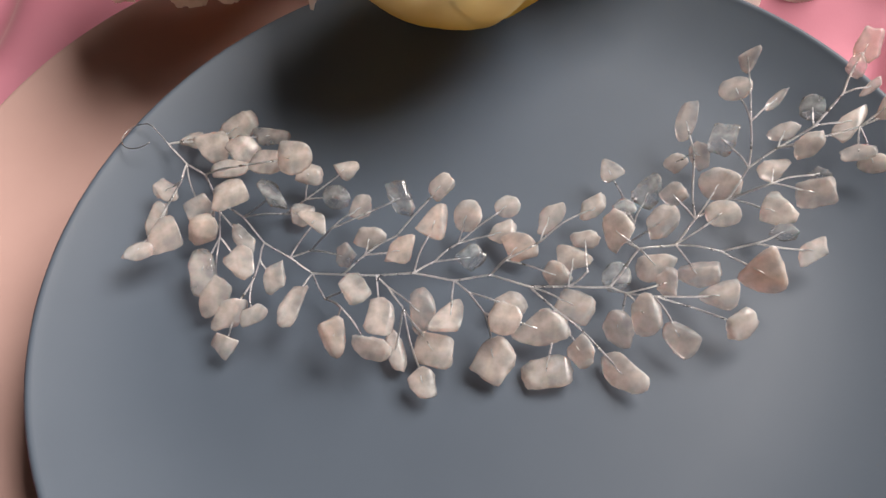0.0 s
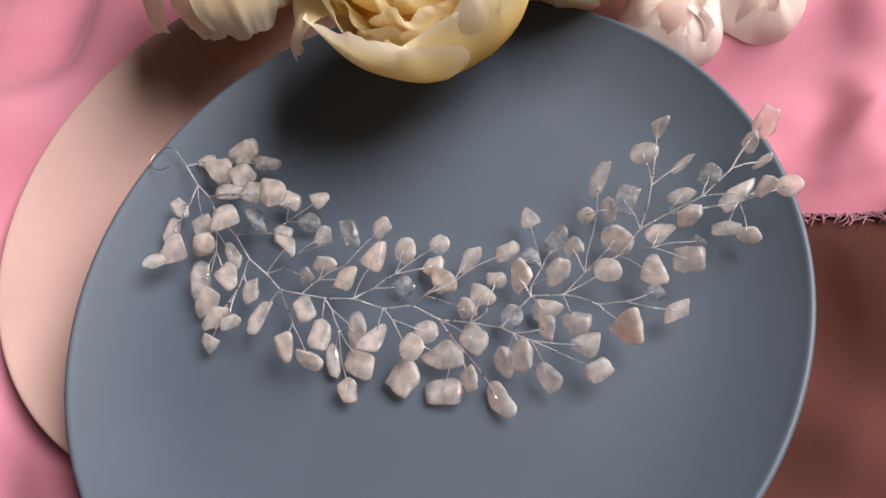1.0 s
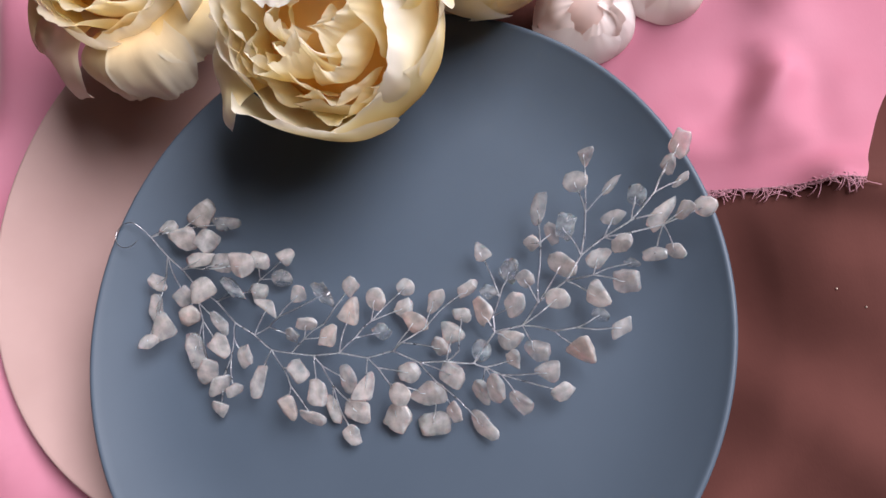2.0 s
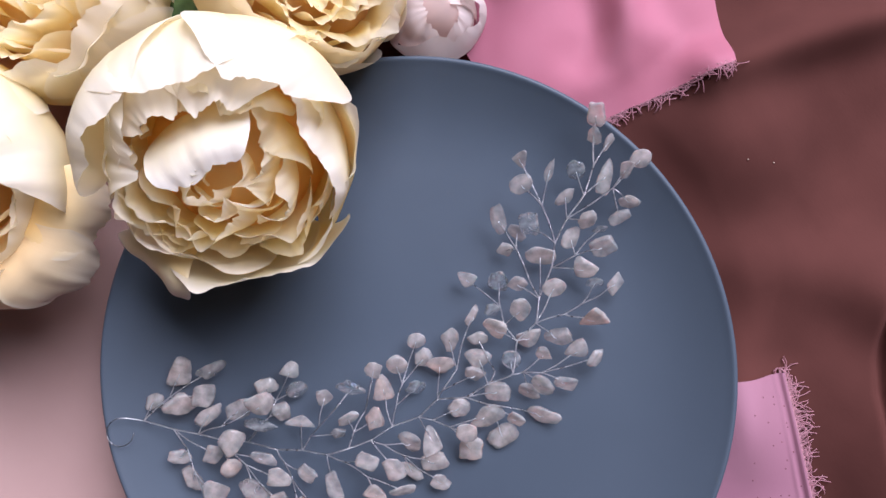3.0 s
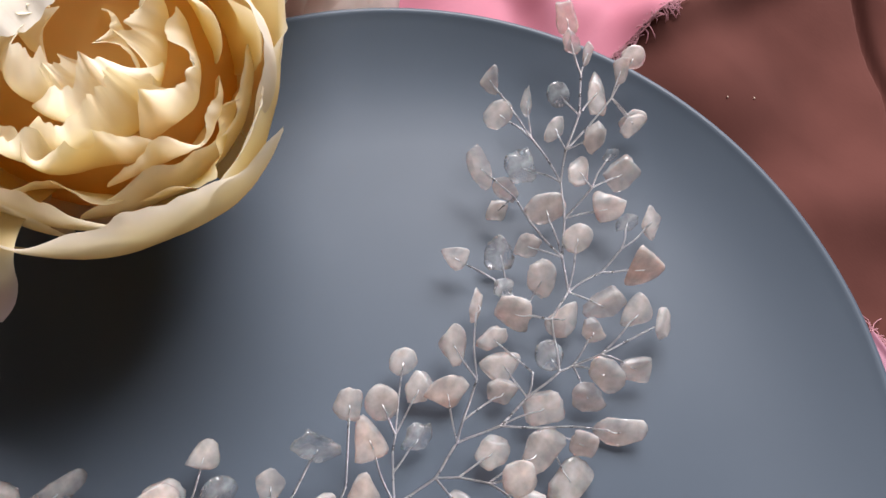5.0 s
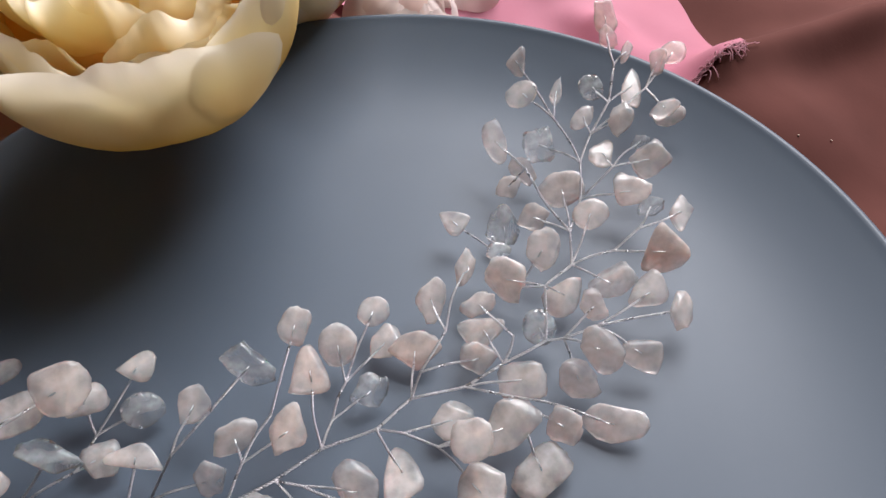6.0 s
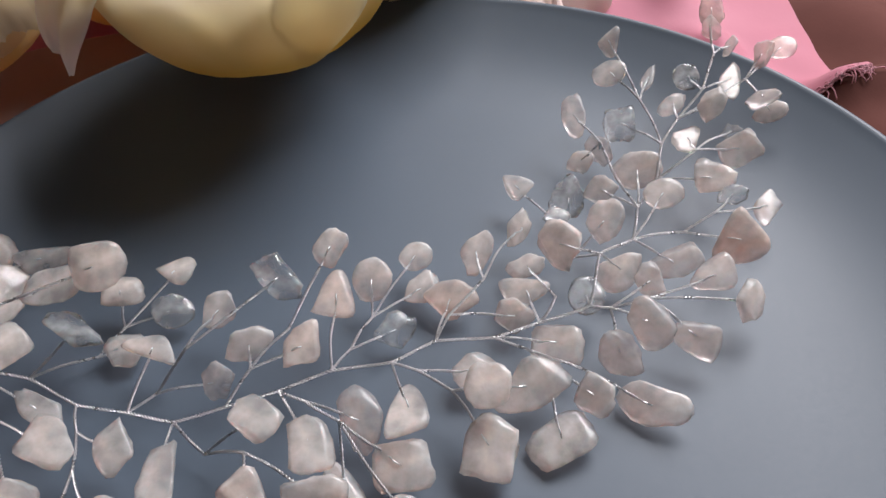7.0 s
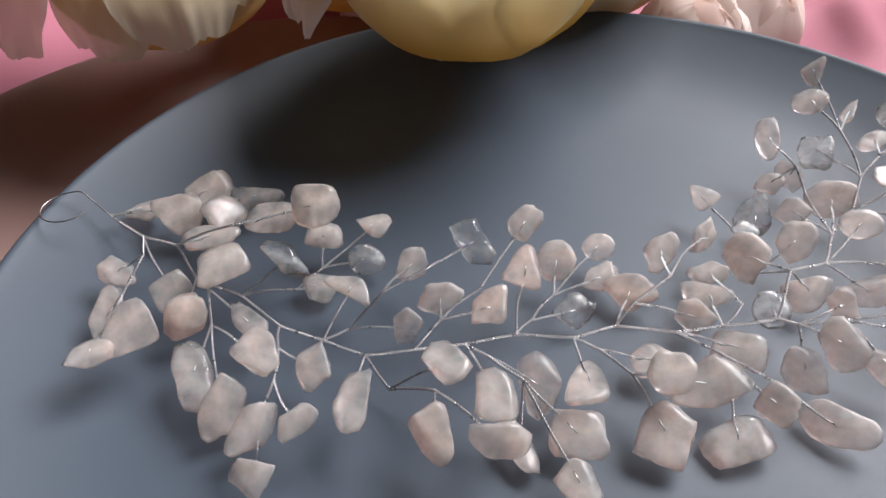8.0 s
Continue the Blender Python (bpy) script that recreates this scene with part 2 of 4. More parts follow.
def twisted(bm, points, strand, pitch=0.0014, strands=2):
    """Wires twisted round one another along a line."""
    pts = even(points, pitch / 8)
    side = None
    lines = [[] for _ in range(strands)]
    for i, p in enumerate(pts):
        way = (pts[min(i + 1, len(pts) - 1)] - pts[max(i - 1, 0)]).normalized()
        if side is None:
            side = way.orthogonal().normalized()
        side = (side - way * side.dot(way)).normalized()
        up = way.cross(side)
        for s in range(strands):
            a = math.tau * (i / 8 + s / strands)
            lines[s].append(p + strand * 1.4 * (math.cos(a) * side + math.sin(a) * up))
    for line in lines:
        tube(bm, line, strand, 4)


# ---- the room and the table ----
T = 0.1
tagged(boxes("floor", WOOD, (-2.6, -2.4, -0.8, 1.3, 2.2, -0.75)), "dark oiled wooden floor", "floor", kind="structure")
tagged(boxes("ceiling", PLASTER, (-2.6, -2.4, 2.05, 1.3, 2.2, 2.15)), "taupe plaster ceiling", "ceiling", kind="structure")
Y0, Y1, Z0, Z1 = WIN_Y - 0.73, WIN_Y + 0.73, 0.78, 1.94
tagged(boxes("wall_east", PLASTER, (1.3, -2.4, -0.75, 1.4, Y0, 2.05), (1.3, Y1, -0.75, 1.4, 2.2, 2.05), (1.3, Y0, -0.75, 1.4, Y1, Z0), (1.3, Y0, Z1, 1.4, Y1, 2.05)), "taupe plaster wall with a window opening", "wall", kind="structure")
tagged(boxes("wall_south", PLASTER, (-2.6, -2.5, -0.75, 1.3, -2.4, 2.05)), "taupe plaster wall", "wall", kind="structure")
tagged(boxes("wall_west", PLASTER, (-2.7, -2.4, -0.75, -2.6, 2.2, 2.05)), "taupe plaster wall", "wall", kind="structure")
tagged(boxes("wall_north", PLASTER, (-2.6, 2.2, -0.75, 1.3, 2.3, 2.05)), "taupe plaster wall", "wall", kind="structure")

table = tagged(empty("table", pose(0, 0.1, -0.75)), "wooden table covered by brown cloth", "table")
bm = bmesh.new()
box(bm, -0.75, -0.5, 0.71, 0.75, 0.5, 0.742)
bmesh.ops.bevel(bm, geom=bm.edges[:], offset=0.004, segments=2, affect="EDGES")
part("tabletop", bm, WOOD, table, smooth=False)
for sx in (-1, 1):
    for sy in (-1, 1):
        bm = bmesh.new()
        box(bm, sx * 0.68 - 0.03, sy * 0.43 - 0.03, 0.0, sx * 0.68 + 0.03, sy * 0.43 + 0.03, 0.708)
        bmesh.ops.bevel(bm, geom=bm.edges[:], offset=0.004, segments=2, affect="EDGES")
        part("leg", bm, WOOD, table, smooth=False)

# ---- plates ----
RIM = 0.045


def plate(name, x, y, rim, radius, depth, mat, label):
    bm = bmesh.new()
    k = radius / 0.12
    inside = [(0.0, -1.0), (0.03, -0.998), (0.06, -0.985), (0.08, -0.94), (0.09, -0.86), (0.098, -0.72), (0.105, -0.53), (0.111, -0.32), (0.1155, -0.14), (0.1178, -0.04)]
    prof = [(r * k, z * depth) for r, z in inside]
    prof += [(radius - 0.0016, -0.0001), (radius - 0.0009, 0.0), (radius - 0.0002, -0.0004), (radius, -0.0011), (radius - 0.0006, -0.0021)]
    prof += [(0.111 * k, -0.45 * depth - 0.003), (0.1 * k, -0.78 * depth - 0.0038), (0.085 * k, -depth - 0.0036), (0.066 * k, -depth - 0.0046)]
    prof += [(0.0645 * k, -depth - 0.0068), (0.063 * k, -depth - 0.0072), (0.061 * k, -depth - 0.0068), (0.0595 * k, -depth - 0.0044), (0.0, -depth - 0.0042)]
    lathe(bm, prof, 160)
    ob = mesh_object(name, bm, mat)
    ob.matrix_basis = pose(x, y, rim)
    return tagged(ob, label, "plate")


DEPTH = 0.0135
plate("plate", -0.0668, 0.0533, 0.0240, 0.1295, 0.0115, PINK_GLAZE, "matte dusty-pink ceramic plate lying under the blue-grey plate")
plate("plate", 0, 0, RIM, 0.12, DEPTH, BLUE_GLAZE, "matte blue-grey ceramic coupe plate holding the hair vine")


# ---- cloths ----
def bump_line(x, y, line, width):
    """1 on a line of points, falling off softly with the distance."""
    best = 1e9
    for (ax, ay), (bx, by) in zip(line, line[1:]):
        dx, dy = bx - ax, by - ay
        t = max(0.0, min(1.0, ((x - ax) * dx + (y - ay) * dy) / (dx * dx + dy * dy)))
        best = min(best, (x - ax - t * dx) ** 2 + (y - ay - t * dy) ** 2)
    return math.exp(-best / (2 * width * width))


def side_of(x, y, line):
    """Signed distance to a line of points; its right-hand side is positive."""
    best, sign = 1e9, 1.0
    for (ax, ay), (bx, by) in zip(line, line[1:]):
        dx, dy = bx - ax, by - ay
        t = max(0.0, min(1.0, ((x - ax) * dx + (y - ay) * dy) / (dx * dx + dy * dy)))
        ex, ey = x - ax - t * dx, y - ay - t * dy
        d = ex * ex + ey * ey
        if d < best:
            best, sign = d, (1.0 if ex * dy - ey * dx > 0 else -1.0)
    return sign * math.sqrt(best)


def step(a, b, x):
    t = max(0.0, min(1.0, (x - a) / (b - a)))
    return t * t * (3 - 2 * t)


PINK_AT, PINK_R = (-0.0668, 0.0533), 0.1295
CREASE = [(0.31, 0.06), (0.245, 0.0), (0.208, -0.047), (0.174, -0.080), (0.149, -0.113), (0.137, -0.137), (0.150, -0.150)]
CREASE_LOW = [(0.165, -0.125), (0.142, -0.142), (0.128, -0.168), (0.118, -0.215), (0.12, -0.3)]


def clear_of_plates(x, y):
    """0 under the plates, 1 well outside them."""
    d = min(math.hypot(x, y) - 0.112, math.hypot(x - PINK_AT[0], y - PINK_AT[1]) - PINK_R + 0.012)
    return step(0.0, 0.03, d)


def brown_height(x, y):
    free = clear_of_plates(x, y)
    z = 0.0015
    if free == 0.0:
        return z + 0.0222 * bump_line(x, y, [(0.046, -0.038), (0.049, -0.041)], 0.009)
    fold = 0.014 * (0.5 + noise.noise((x * 15 + y * 6, y * 11 - x * 6, 0.3)))
    fold += 0.005 * (0.5 + noise.noise((x * 30, y * 24, 4.0)))
    d = -side_of(x, y, CREASE)
    if d > 0:
        fold += 0.005 * (1 - math.exp(-(d / 0.006) ** 1.6)) * math.exp(-d / 0.2)
    fold -= 0.0035 * math.exp(-(d / 0.0017) ** 2)
    d = -side_of(x, y, CREASE_LOW)
    if d > 0:
        fold += 0.005 * (1 - math.exp(-(d / 0.006) ** 1.6)) * math.exp(-d / 0.15)
    fold -= 0.0035 * math.exp(-(d / 0.0017) ** 2)
    fold += 0.009 * bump_line(x, y, [(0.115, -0.033), (0.145, -0.05), (0.17, -0.085), (0.19, -0.11)], 0.012)
    fold += 0.002 * bump_line(x, y, [(0.125, -0.01), (0.165, -0.012), (0.23, -0.005)], 0.010)
    fold *= 1 - 0.85 * bump_line(x, y, [(0.125, -0.085), (0.10, -0.14), (0.07, -0.21)], 0.016)
    fold *= 1 - 0.85 * step(0.0, 0.05, y) * step(0.07, 0.10, x) * step(0.23, 0.18, x)
    ramp = [(0.165, 0.032), (0.197, 0.022), (0.229, 0.010), (0.262, -0.004)]
    fold += 0.010 * bump_line(x, y, ramp, 0.007) + 0.008 * bump_line(x, y, ramp, 0.02)
    z += free * max(0.0, fold)
    # a bunch of the cloth props the blue plate up where the pink one does not reach
    z += 0.0222 * bump_line(x, y, [(0.046, -0.038), (0.049, -0.041)], 0.009)
    return z


def sheet(x0, y0, x1, y1, gap, height):
    """A cloth lying over a rectangle, with its own thickness."""
    bm = bmesh.new()
    nx, ny = int((x1 - x0) / gap) + 1, int((y1 - y0) / gap) + 1
    g = [[bm.verts.new((x0 + (x1 - x0) * i / nx, y0 + (y1 - y0) * j / ny, 0)) for j in range(ny + 1)] for i in range(nx + 1)]
    for row in g:
        for v in row:
            v.co.z = height(v.co.x, v.co.y)
    for i in range(nx):
        for j in range(ny):
            bm.faces.new((g[i][j], g[i + 1][j], g[i + 1][j + 1], g[i][j + 1]))
    return bm


def spaced(start, fine_from, fine_to, stop, coarse, fine):
    """Steps along one side of a cloth, closer together in one stretch."""
    out = list(np.arange(start, fine_from, coarse)) + list(np.arange(fine_from, fine_to, fine)) + list(np.arange(fine_to, stop + coarse / 2, coarse))
    return [float(v) for v in out]


def spread(xs, ys, height):
    """A cloth over a grid of given steps."""
    bm = bmesh.new()
    g = [[bm.verts.new((x, y, height(x, y))) for y in ys] for x in xs]
    for i in range(len(xs) - 1):
        for j in range(len(ys) - 1):
            bm.faces.new((g[i][j], g[i + 1][j], g[i + 1][j + 1], g[i][j + 1]))
    return bm


brown = tagged(mesh_object("brown_cloth", spread(spaced(-0.5, 0.09, 0.27, 0.5, 0.006, 0.0013), spaced(-0.36, -0.24, 0.06, 0.56, 0.006, 0.0013), brown_height), BROWN_CLOTH), "crumpled dusty-brown chiffon cloth spread over the table", "cloth")


def left_height(x, y):
    free = clear_of_plates(x, y)
    z = brown_height(x, y) * (1 - free) + 0.0012 + free * brown_height(x, y)
    fold = 0.013 * (0.5 + noise.noise((x * 9 + 2.0, y * 5.5 - x * 6, 7.0)))
    fold += 0.004 * (0.5 + noise.noise((x * 26, y * 14 + x * 12, 9.0)))
    fold += 0.012 * bump_line(x, y, [(-0.185, 0.19), (-0.215, 0.08), (-0.20, -0.02)], 0.014)
    fold += 0.010 * bump_line(x, y, [(-0.26, 0.2), (-0.25, 0.06), (-0.28, -0.1)], 0.018)
    return z + free * max(0.0, fold)


scarf_left = tagged(mesh_object("pink_cloth", sheet(-0.44, -0.27, -0.03, 0.44, 0.005, left_height), PINK_CLOTH), "soft pink chiffon cloth lying under the pink plate", "cloth")


def quad_sheet(a, b, c, d, nu, nv, height, ragged=0.0):
    """A cloth over four corners a, b (near edge) and d, c (far edge)."""
    bm = bmesh.new()
    g = []
    for i in range(nu + 1):
        row = []
        for j in range(nv + 1):
            u, v = i / nu, j / nv
            x = (1 - v) * ((1 - u) * a[0] + u * b[0]) + v * ((1 - u) * d[0] + u * c[0])
            y = (1 - v) * ((1 - u) * a[1] + u * b[1]) + v * ((1 - u) * d[1] + u * c[1])
            if ragged:
                x += ragged * noise.noise((x * 60, y * 60, 1.0)) + 4 * ragged * noise.noise((x * 14, y * 14, 3.0))
                y += ragged * noise.noise((x * 60, y * 60, 2.0)) + 4 * ragged * noise.noise((x * 14, y * 14, 5.0))
            row.append(bm.verts.new((x, y, height(x, y))))
        g.append(row)
    for i in range(nu):
        for j in range(nv):
            bm.faces.new((g[i][j], g[i + 1][j], g[i + 1][j + 1], g[i][j + 1]))
    edges = {"near": [row[0].co.copy() for row in g], "right": [v.co.copy() for v in g[-1]]}
    return bm, edges


def fringe(edge, out, count, length, height):
    """Loose threads along a frayed edge."""
    bm = bmesh.new()
    rnd = random.Random(len(edge) * 7 + count)
    for _ in range(count):
        k = rnd.random() * (len(edge) - 1.001)
        i = int(k)
        p = edge[i].lerp(edge[i + 1], k - i)
        way = Vector((out[0], out[1], 0)).normalized()
        way.rotate(Euler((0, 0, rnd.gauss(0, 0.5))))
        n = length * rnd.uniform(0.3, 1.1)
        curl = rnd.gauss(0, 0.55)
        pts, q = [], p.copy()
        for s in range(8):
            q = q.copy()
            q.z = max(height(q.x, q.y) + 0.0009, p.z - 0.002 * s) + 0.0009 * math.sin(s * 0.45) * rnd.random()
            pts.append(q)
            way.rotate(Euler((0, 0, curl)))
            q = q + way * n / 7
        tube(bm, pts, 0.00016, 4)
    return bm


UPPER_RIDGE = [(0.075, 0.096), (0.091, 0.103), (0.118, 0.113), (0.144, 0.124), (0.20, 0.135)]
UPPER_SPUR = [(0.156, 0.118), (0.159, 0.098), (0.157, 0.076), (0.150, 0.062)]


def upper_height(x, y):
    under = brown_height(x, y)
    z = 0.011 + 0.3 * under
    z += 0.015 * bump_line(x, y, UPPER_RIDGE, 0.012) + 0.007 * bump_line(x, y, UPPER_SPUR, 0.0075)
    z += 0.004 * bump_line(x, y, [(0.118, 0.05), (0.135, 0.05), (0.165, 0.056)], 0.008)
    z -= 0.004 * bump_line(x, y, [(0.158, 0.10), (0.164, 0.07), (0.166, 0.05)], 0.006)
    z += 0.004 * bump_line(x, y, [(0.156, 0.078), (0.148, 0.069), (0.141, 0.059), (0.140, 0.045)], 0.0045)
    z += 0.003 * bump_line(x, y, [(0.122, 0.052), (0.138, 0.050), (0.158, 0.052)], 0.004)
    z -= 0.003 * bump_line(x, y, [(0.126, 0.066), (0.137, 0.072), (0.143, 0.085)], 0.006)
    z += 0.003 * noise.noise((x * 26, y * 20, 2.0))
    z += (under + 0.0016 - z) * step(0.088, 0.038, y + 0.16 * (x - 0.12))
    r = math.hypot(x, y)
    if r < 0.135:
        z = min(z, 0.021 + 0.5 * max(0.0, r - 0.112))
    return max(z, under + 0.0016)


scarf_upper = tagged(empty("pink_cloth", pose(0.14, 0.06, 0)), "draped pink chiffon cloth with a frayed edge beside the plate", "cloth")
bm, edges = quad_sheet((0.090, 0.047), (0.1695, 0.0295), (0.262, 0.20), (0.085, 0.23), 60, 70, upper_height, 0.0006)
AT = Matrix.Translation((-0.14, -0.06, 0))
part("sheet", bm, PINK_CLOTH, scarf_upper, m=AT)
tagged(part("fringe", fringe(edges["near"], (0.25, -1.0), 330, 0.0065, brown_height), PINK_THREAD, scarf_upper, "frayed pink threads", AT), kind="stuff")


def low_height(x, y):
    d = (x - 0.128) * -0.93 + (y + 0.091) * 0.36
    z = brown_height(x, y) + 0.0022 + 0.0016 * math.exp(-((d - 0.0068) / 0.0011) ** 2)
    z += 0.0005 * math.exp(-((d - 0.0105) / 0.0008) ** 2) + 0.0004 * math.exp(-((d - 0.0035) / 0.0008) ** 2)
    return z + 0.002 * (1 + noise.noise((x * 25, y * 20, 6.0))) * step(0.004, 0.03, d)


scarf_low = tagged(empty("pink_cloth", pose(0.1, -0.12, 0)), "flat strip of mauve-pink chiffon with frayed, pricked edge under the plate", "cloth")
bm, edges = quad_sheet((0.086, -0.068), (0.124, -0.087), (0.073, -0.214), (0.0, -0.19), 90, 90, low_height, 0.0005)
AT = Matrix.Translation((-0.1, 0.12, 0))
part("sheet", bm, MAUVE_CLOTH, scarf_low, m=AT)
tagged(part("fringe", fringe(edges["right"], (0.93, 0.1), 700, 0.0085, brown_height), PINK_THREAD, scarf_low, "frayed pink threads", AT), kind="stuff")
HOLE, tree_, b_ = material("needle_hole", (0.16, 0.05, 0.07), 0.9)
mottle(tree_, b_.inputs["Base Color"], (0.13, 0.04, 0.06, 1), (0.2, 0.07, 0.09, 1), 300.0)
bm = bmesh.new()
rnd = random.Random(5)
for row in range(5):
    for k in range(26):
        t = (k + rnd.uniform(-0.3, 0.3)) / 26
        x = 0.128 - 0.050 * t - 0.0105 - 0.0042 * row + rnd.gauss(0, 0.0006)
        y = -0.091 - 0.124 * t - 0.002 + 0.0016 * row + rnd.gauss(0, 0.0006)
        if rnd.random() < 0.8 - 0.12 * row:
            lathe_at = Matrix.Translation((x, y, low_height(x, y) + 0.0001))
            bmesh.ops.create_cone(bm, cap_ends=True, segments=6, radius1=0.00036, radius2=0.0002, depth=0.0003, matrix=lathe_at)
tagged(part("needle_hole", bm, HOLE, scarf_low, "rows of needle pricks", AT), kind="stuff")

# crumbs of lint on the brown cloth
LINT, tree_, b_ = material("pale_lint", (0.6, 0.5, 0.42), 0.9)
mottle(tree_, b_.inputs["Base Color"], (0.5, 0.4, 0.32, 1), (0.7, 0.6, 0.5, 1), 500.0)
for x, y in ((0.156, -0.0055), (0.164, -0.0125)):
    bm = bmesh.new()
    bmesh.ops.create_icosphere(bm, subdivisions=1, radius=0.0003)
    ob = mesh_object("lint", bm, LINT)
    ob.matrix_basis = pose(x, y, brown_height(x, y) + 0.0003)
    tagged(ob, "tiny pale crumb of lint on the brown cloth", "lint", "lint crumbs")


# ---- flowers ----
def petal(rnd, about, wide, keys, ruffle, curl, nu=60, nv=18, cup=0.25, notch=0.1, half=0.0):
    """One silk petal round a flower's axis. keys: (radius, height) from foot to tip, in mm; wide: half its angle in degrees; half: half its width in mm, for a petal that is no part of a bowl."""
    bm = bmesh.new()
    uv = bm.loops.layers.uv.new("UVMap")
    seed = rnd.random() * 90
    waves, phase = rnd.uniform(3.0, 5.0), rnd.random() * 6.3
    dense = smooth_curve([Vector((k[0], k[1], 0)) for k in keys], 6)
    ks = [k / (len(dense) - 1) for k in range(len(dense))]
    rs, zs = [p[0] for p in dense], [p[1] for p in dense]
    g, coords = [], {}
    for i in range(nu + 1):
        row = []
        for j in range(nv + 1):
            u, v = 2 * i / nu - 1, j / nv
            top = 0.98 - 0.12 * u ** 4 - 0.26 * u ** 8 + notch * noise.noise((u * 2.2 + seed, seed, 1.0)) + 0.75 * notch * abs(noise.noise((u * 4.5 + seed, seed, 2.0))) + 0.16 * notch * noise.noise((u * 18 + seed, seed, 4.0)) + 0.1 * notch * noise.noise((u * 46 + seed, seed, 6.0))
            w = v * top
            shape = min(1.0, 0.34 + 1.25 * w) * (1.0 - 0.22 * max(0.0, w - 0.72) / 0.28)
            a = radians(about + wide * u * shape)
            r = float(np.interp(w, ks, rs))
            z = float(np.interp(w, ks, zs))
            wave = ruffle * w * w * (math.sin(u * waves + phase) + 0.9 * noise.noise((u * 2.5 + seed, w * 2, 5.0)) + 0.45 * w * w * noise.noise((u * 6 + seed, w * 2, 8.0)))
            r += wave + curl * max(0.0, w - 0.6) ** 2 * 6
            r *= 1 - cup * 0.12 * (1 - u * u) * w
            z += 0.35 * wave + 0.6 * ruffle * w * noise.noise((u * 3 + seed, 3.0, w))
            if half:
                side, b = half * u * shape, radians(about)
                r -= 0.16 * half * u * u
                vert = bm.verts.new((0.001 * (r * math.cos(b) - side * math.sin(b)), 0.001 * (r * math.sin(b) + side * math.cos(b)), 0.001 * z))
            else:
                vert = bm.verts.new((0.001 * r * math.cos(a), 0.001 * r * math.sin(a), 0.001 * z))
            coords[vert] = ((u + 1) / 2, v)
            row.append(vert)
        g.append(row)
    for i in range(nu):
        for j in range(nv):
            f = bm.faces.new((g[i][j], g[i + 1][j], g[i + 1][j + 1], g[i][j + 1]))
            for loop in f.loops:
                loop[uv].uv = coords[loop.vert]
    return bm


def spin(keys, k):
    return [(r * k, z * k) for r, z in keys]


def peony(name, m, size, seed, mat, label, layers, back=None, hood=0.0, lip=0.0, hooded=False):
    """A silk flower: rings of petals round a calyx. layers: count, half width, ruffle, curl, turn, keys."""
    rnd = random.Random(seed)
    flower = tagged(empty(name, m), label, "flower", "silk flowers")
    bm = bmesh.new()
    low = 0.001 * min(k[1] for layer in layers for k in layer[5]) - 0.001
    lathe(bm, [(0, (low - 0.003) * size), (0.004 * size, (low - 0.003) * size), (0.010 * size, low * size), (0.006 * size, (low + 0.005) * size), (0, (low + 0.006) * size)], 14)
    part("calyx", bm, LEAF, flower, "green calyx")
    bm = bmesh.new()
    if mat is not PALE_SILK:
        k = 0.001 * size
        lathe(bm, [(0, -30 * k), (22 * k, -28 * k), (32 * k, -16 * k), (31 * k, -6 * k), (26 * k, 4 * k), (19 * k, 10 * k), (10 * k, 14 * k), (0, 15 * k)], 30)
        for v in bm.verts:
            v.co.z += 0.003 * noise.noise(v.co * 90 + Vector((seed, 0, 0)))
        part("core", bm, PEACH_SILK, flower, "golden heart under the petals")
    else:
        lathe(bm, [(0, 0), (0.006 * size, 0.003 * size), (0.011 * size, 0.012 * size), (0.0115 * size, 0.022 * size), (0.008 * size, 0.030 * size), (0, 0.034 * size)], 20)
        part("core", bm, mat, flower)
    for ring, (count, wide, ruffle, curl, turn, keys) in enumerate(layers):
        for k in range(count):
            about = turn + 360 * k / count + rnd.gauss(0, 9)
            s = size * rnd.uniform(0.95, 1.03)
            c = math.cos(radians(about - back)) if back is not None else 0.0
            if hooded and (ring < 3 and c > 0.45 or ring == 0 and c < -0.3 or ring > 3 and c > 0.3):
                continue
            # petals at the back arch over the heart, those in front lie open
            shut, drop = hood * max(0.0, c), lip * max(0.0, -c) ** 1.6 * max(0.0, 1 - ring / 4) ** 1.4
            bent = []
            for n, (r, z) in enumerate(keys):
                w = (n / (len(keys) - 1)) ** 2
                bent.append((r * rnd.uniform(0.97, 1.03) + (0.24 * drop - 9.0 * shut) * w, z * rnd.uniform(0.97, 1.03) + (3.5 * shut - drop) * w))
            slack = 0.5 if ring == 0 else 1.5
            bm = petal(rnd, about, wide * rnd.uniform(0.92, 1.1), spin(bent, s), ruffle * size, (curl + rnd.uniform(-slack, slack)) * size)
            foot = Vector((0, 0, 0.001 * keys[0][1] * size))
            tip = Matrix.Translation(foot) @ pose(0, 0, 0, rnd.gauss(0, 1 + 0.8 * ring), rnd.gauss(0, 1 + 0.8 * ring)) @ Matrix.Translation(-foot)
            part("petal", bm, mat if ring < 2 or mat is PALE_SILK else PEACH_SILK, flower, m=tip)
    return flower


def leaning(x, y, z, degrees, towards, turn=0.0):
    """A pose at a place, leaning by degrees towards a heading (degrees from +x)."""
    a = radians(towards)
    axis = Vector((-math.sin(a), math.cos(a), 0))
    return Matrix.Translation((x, y, z)) @ Matrix.Rotation(radians(degrees), 4, axis) @ Matrix.Rotation(radians(turn), 4, "Z")


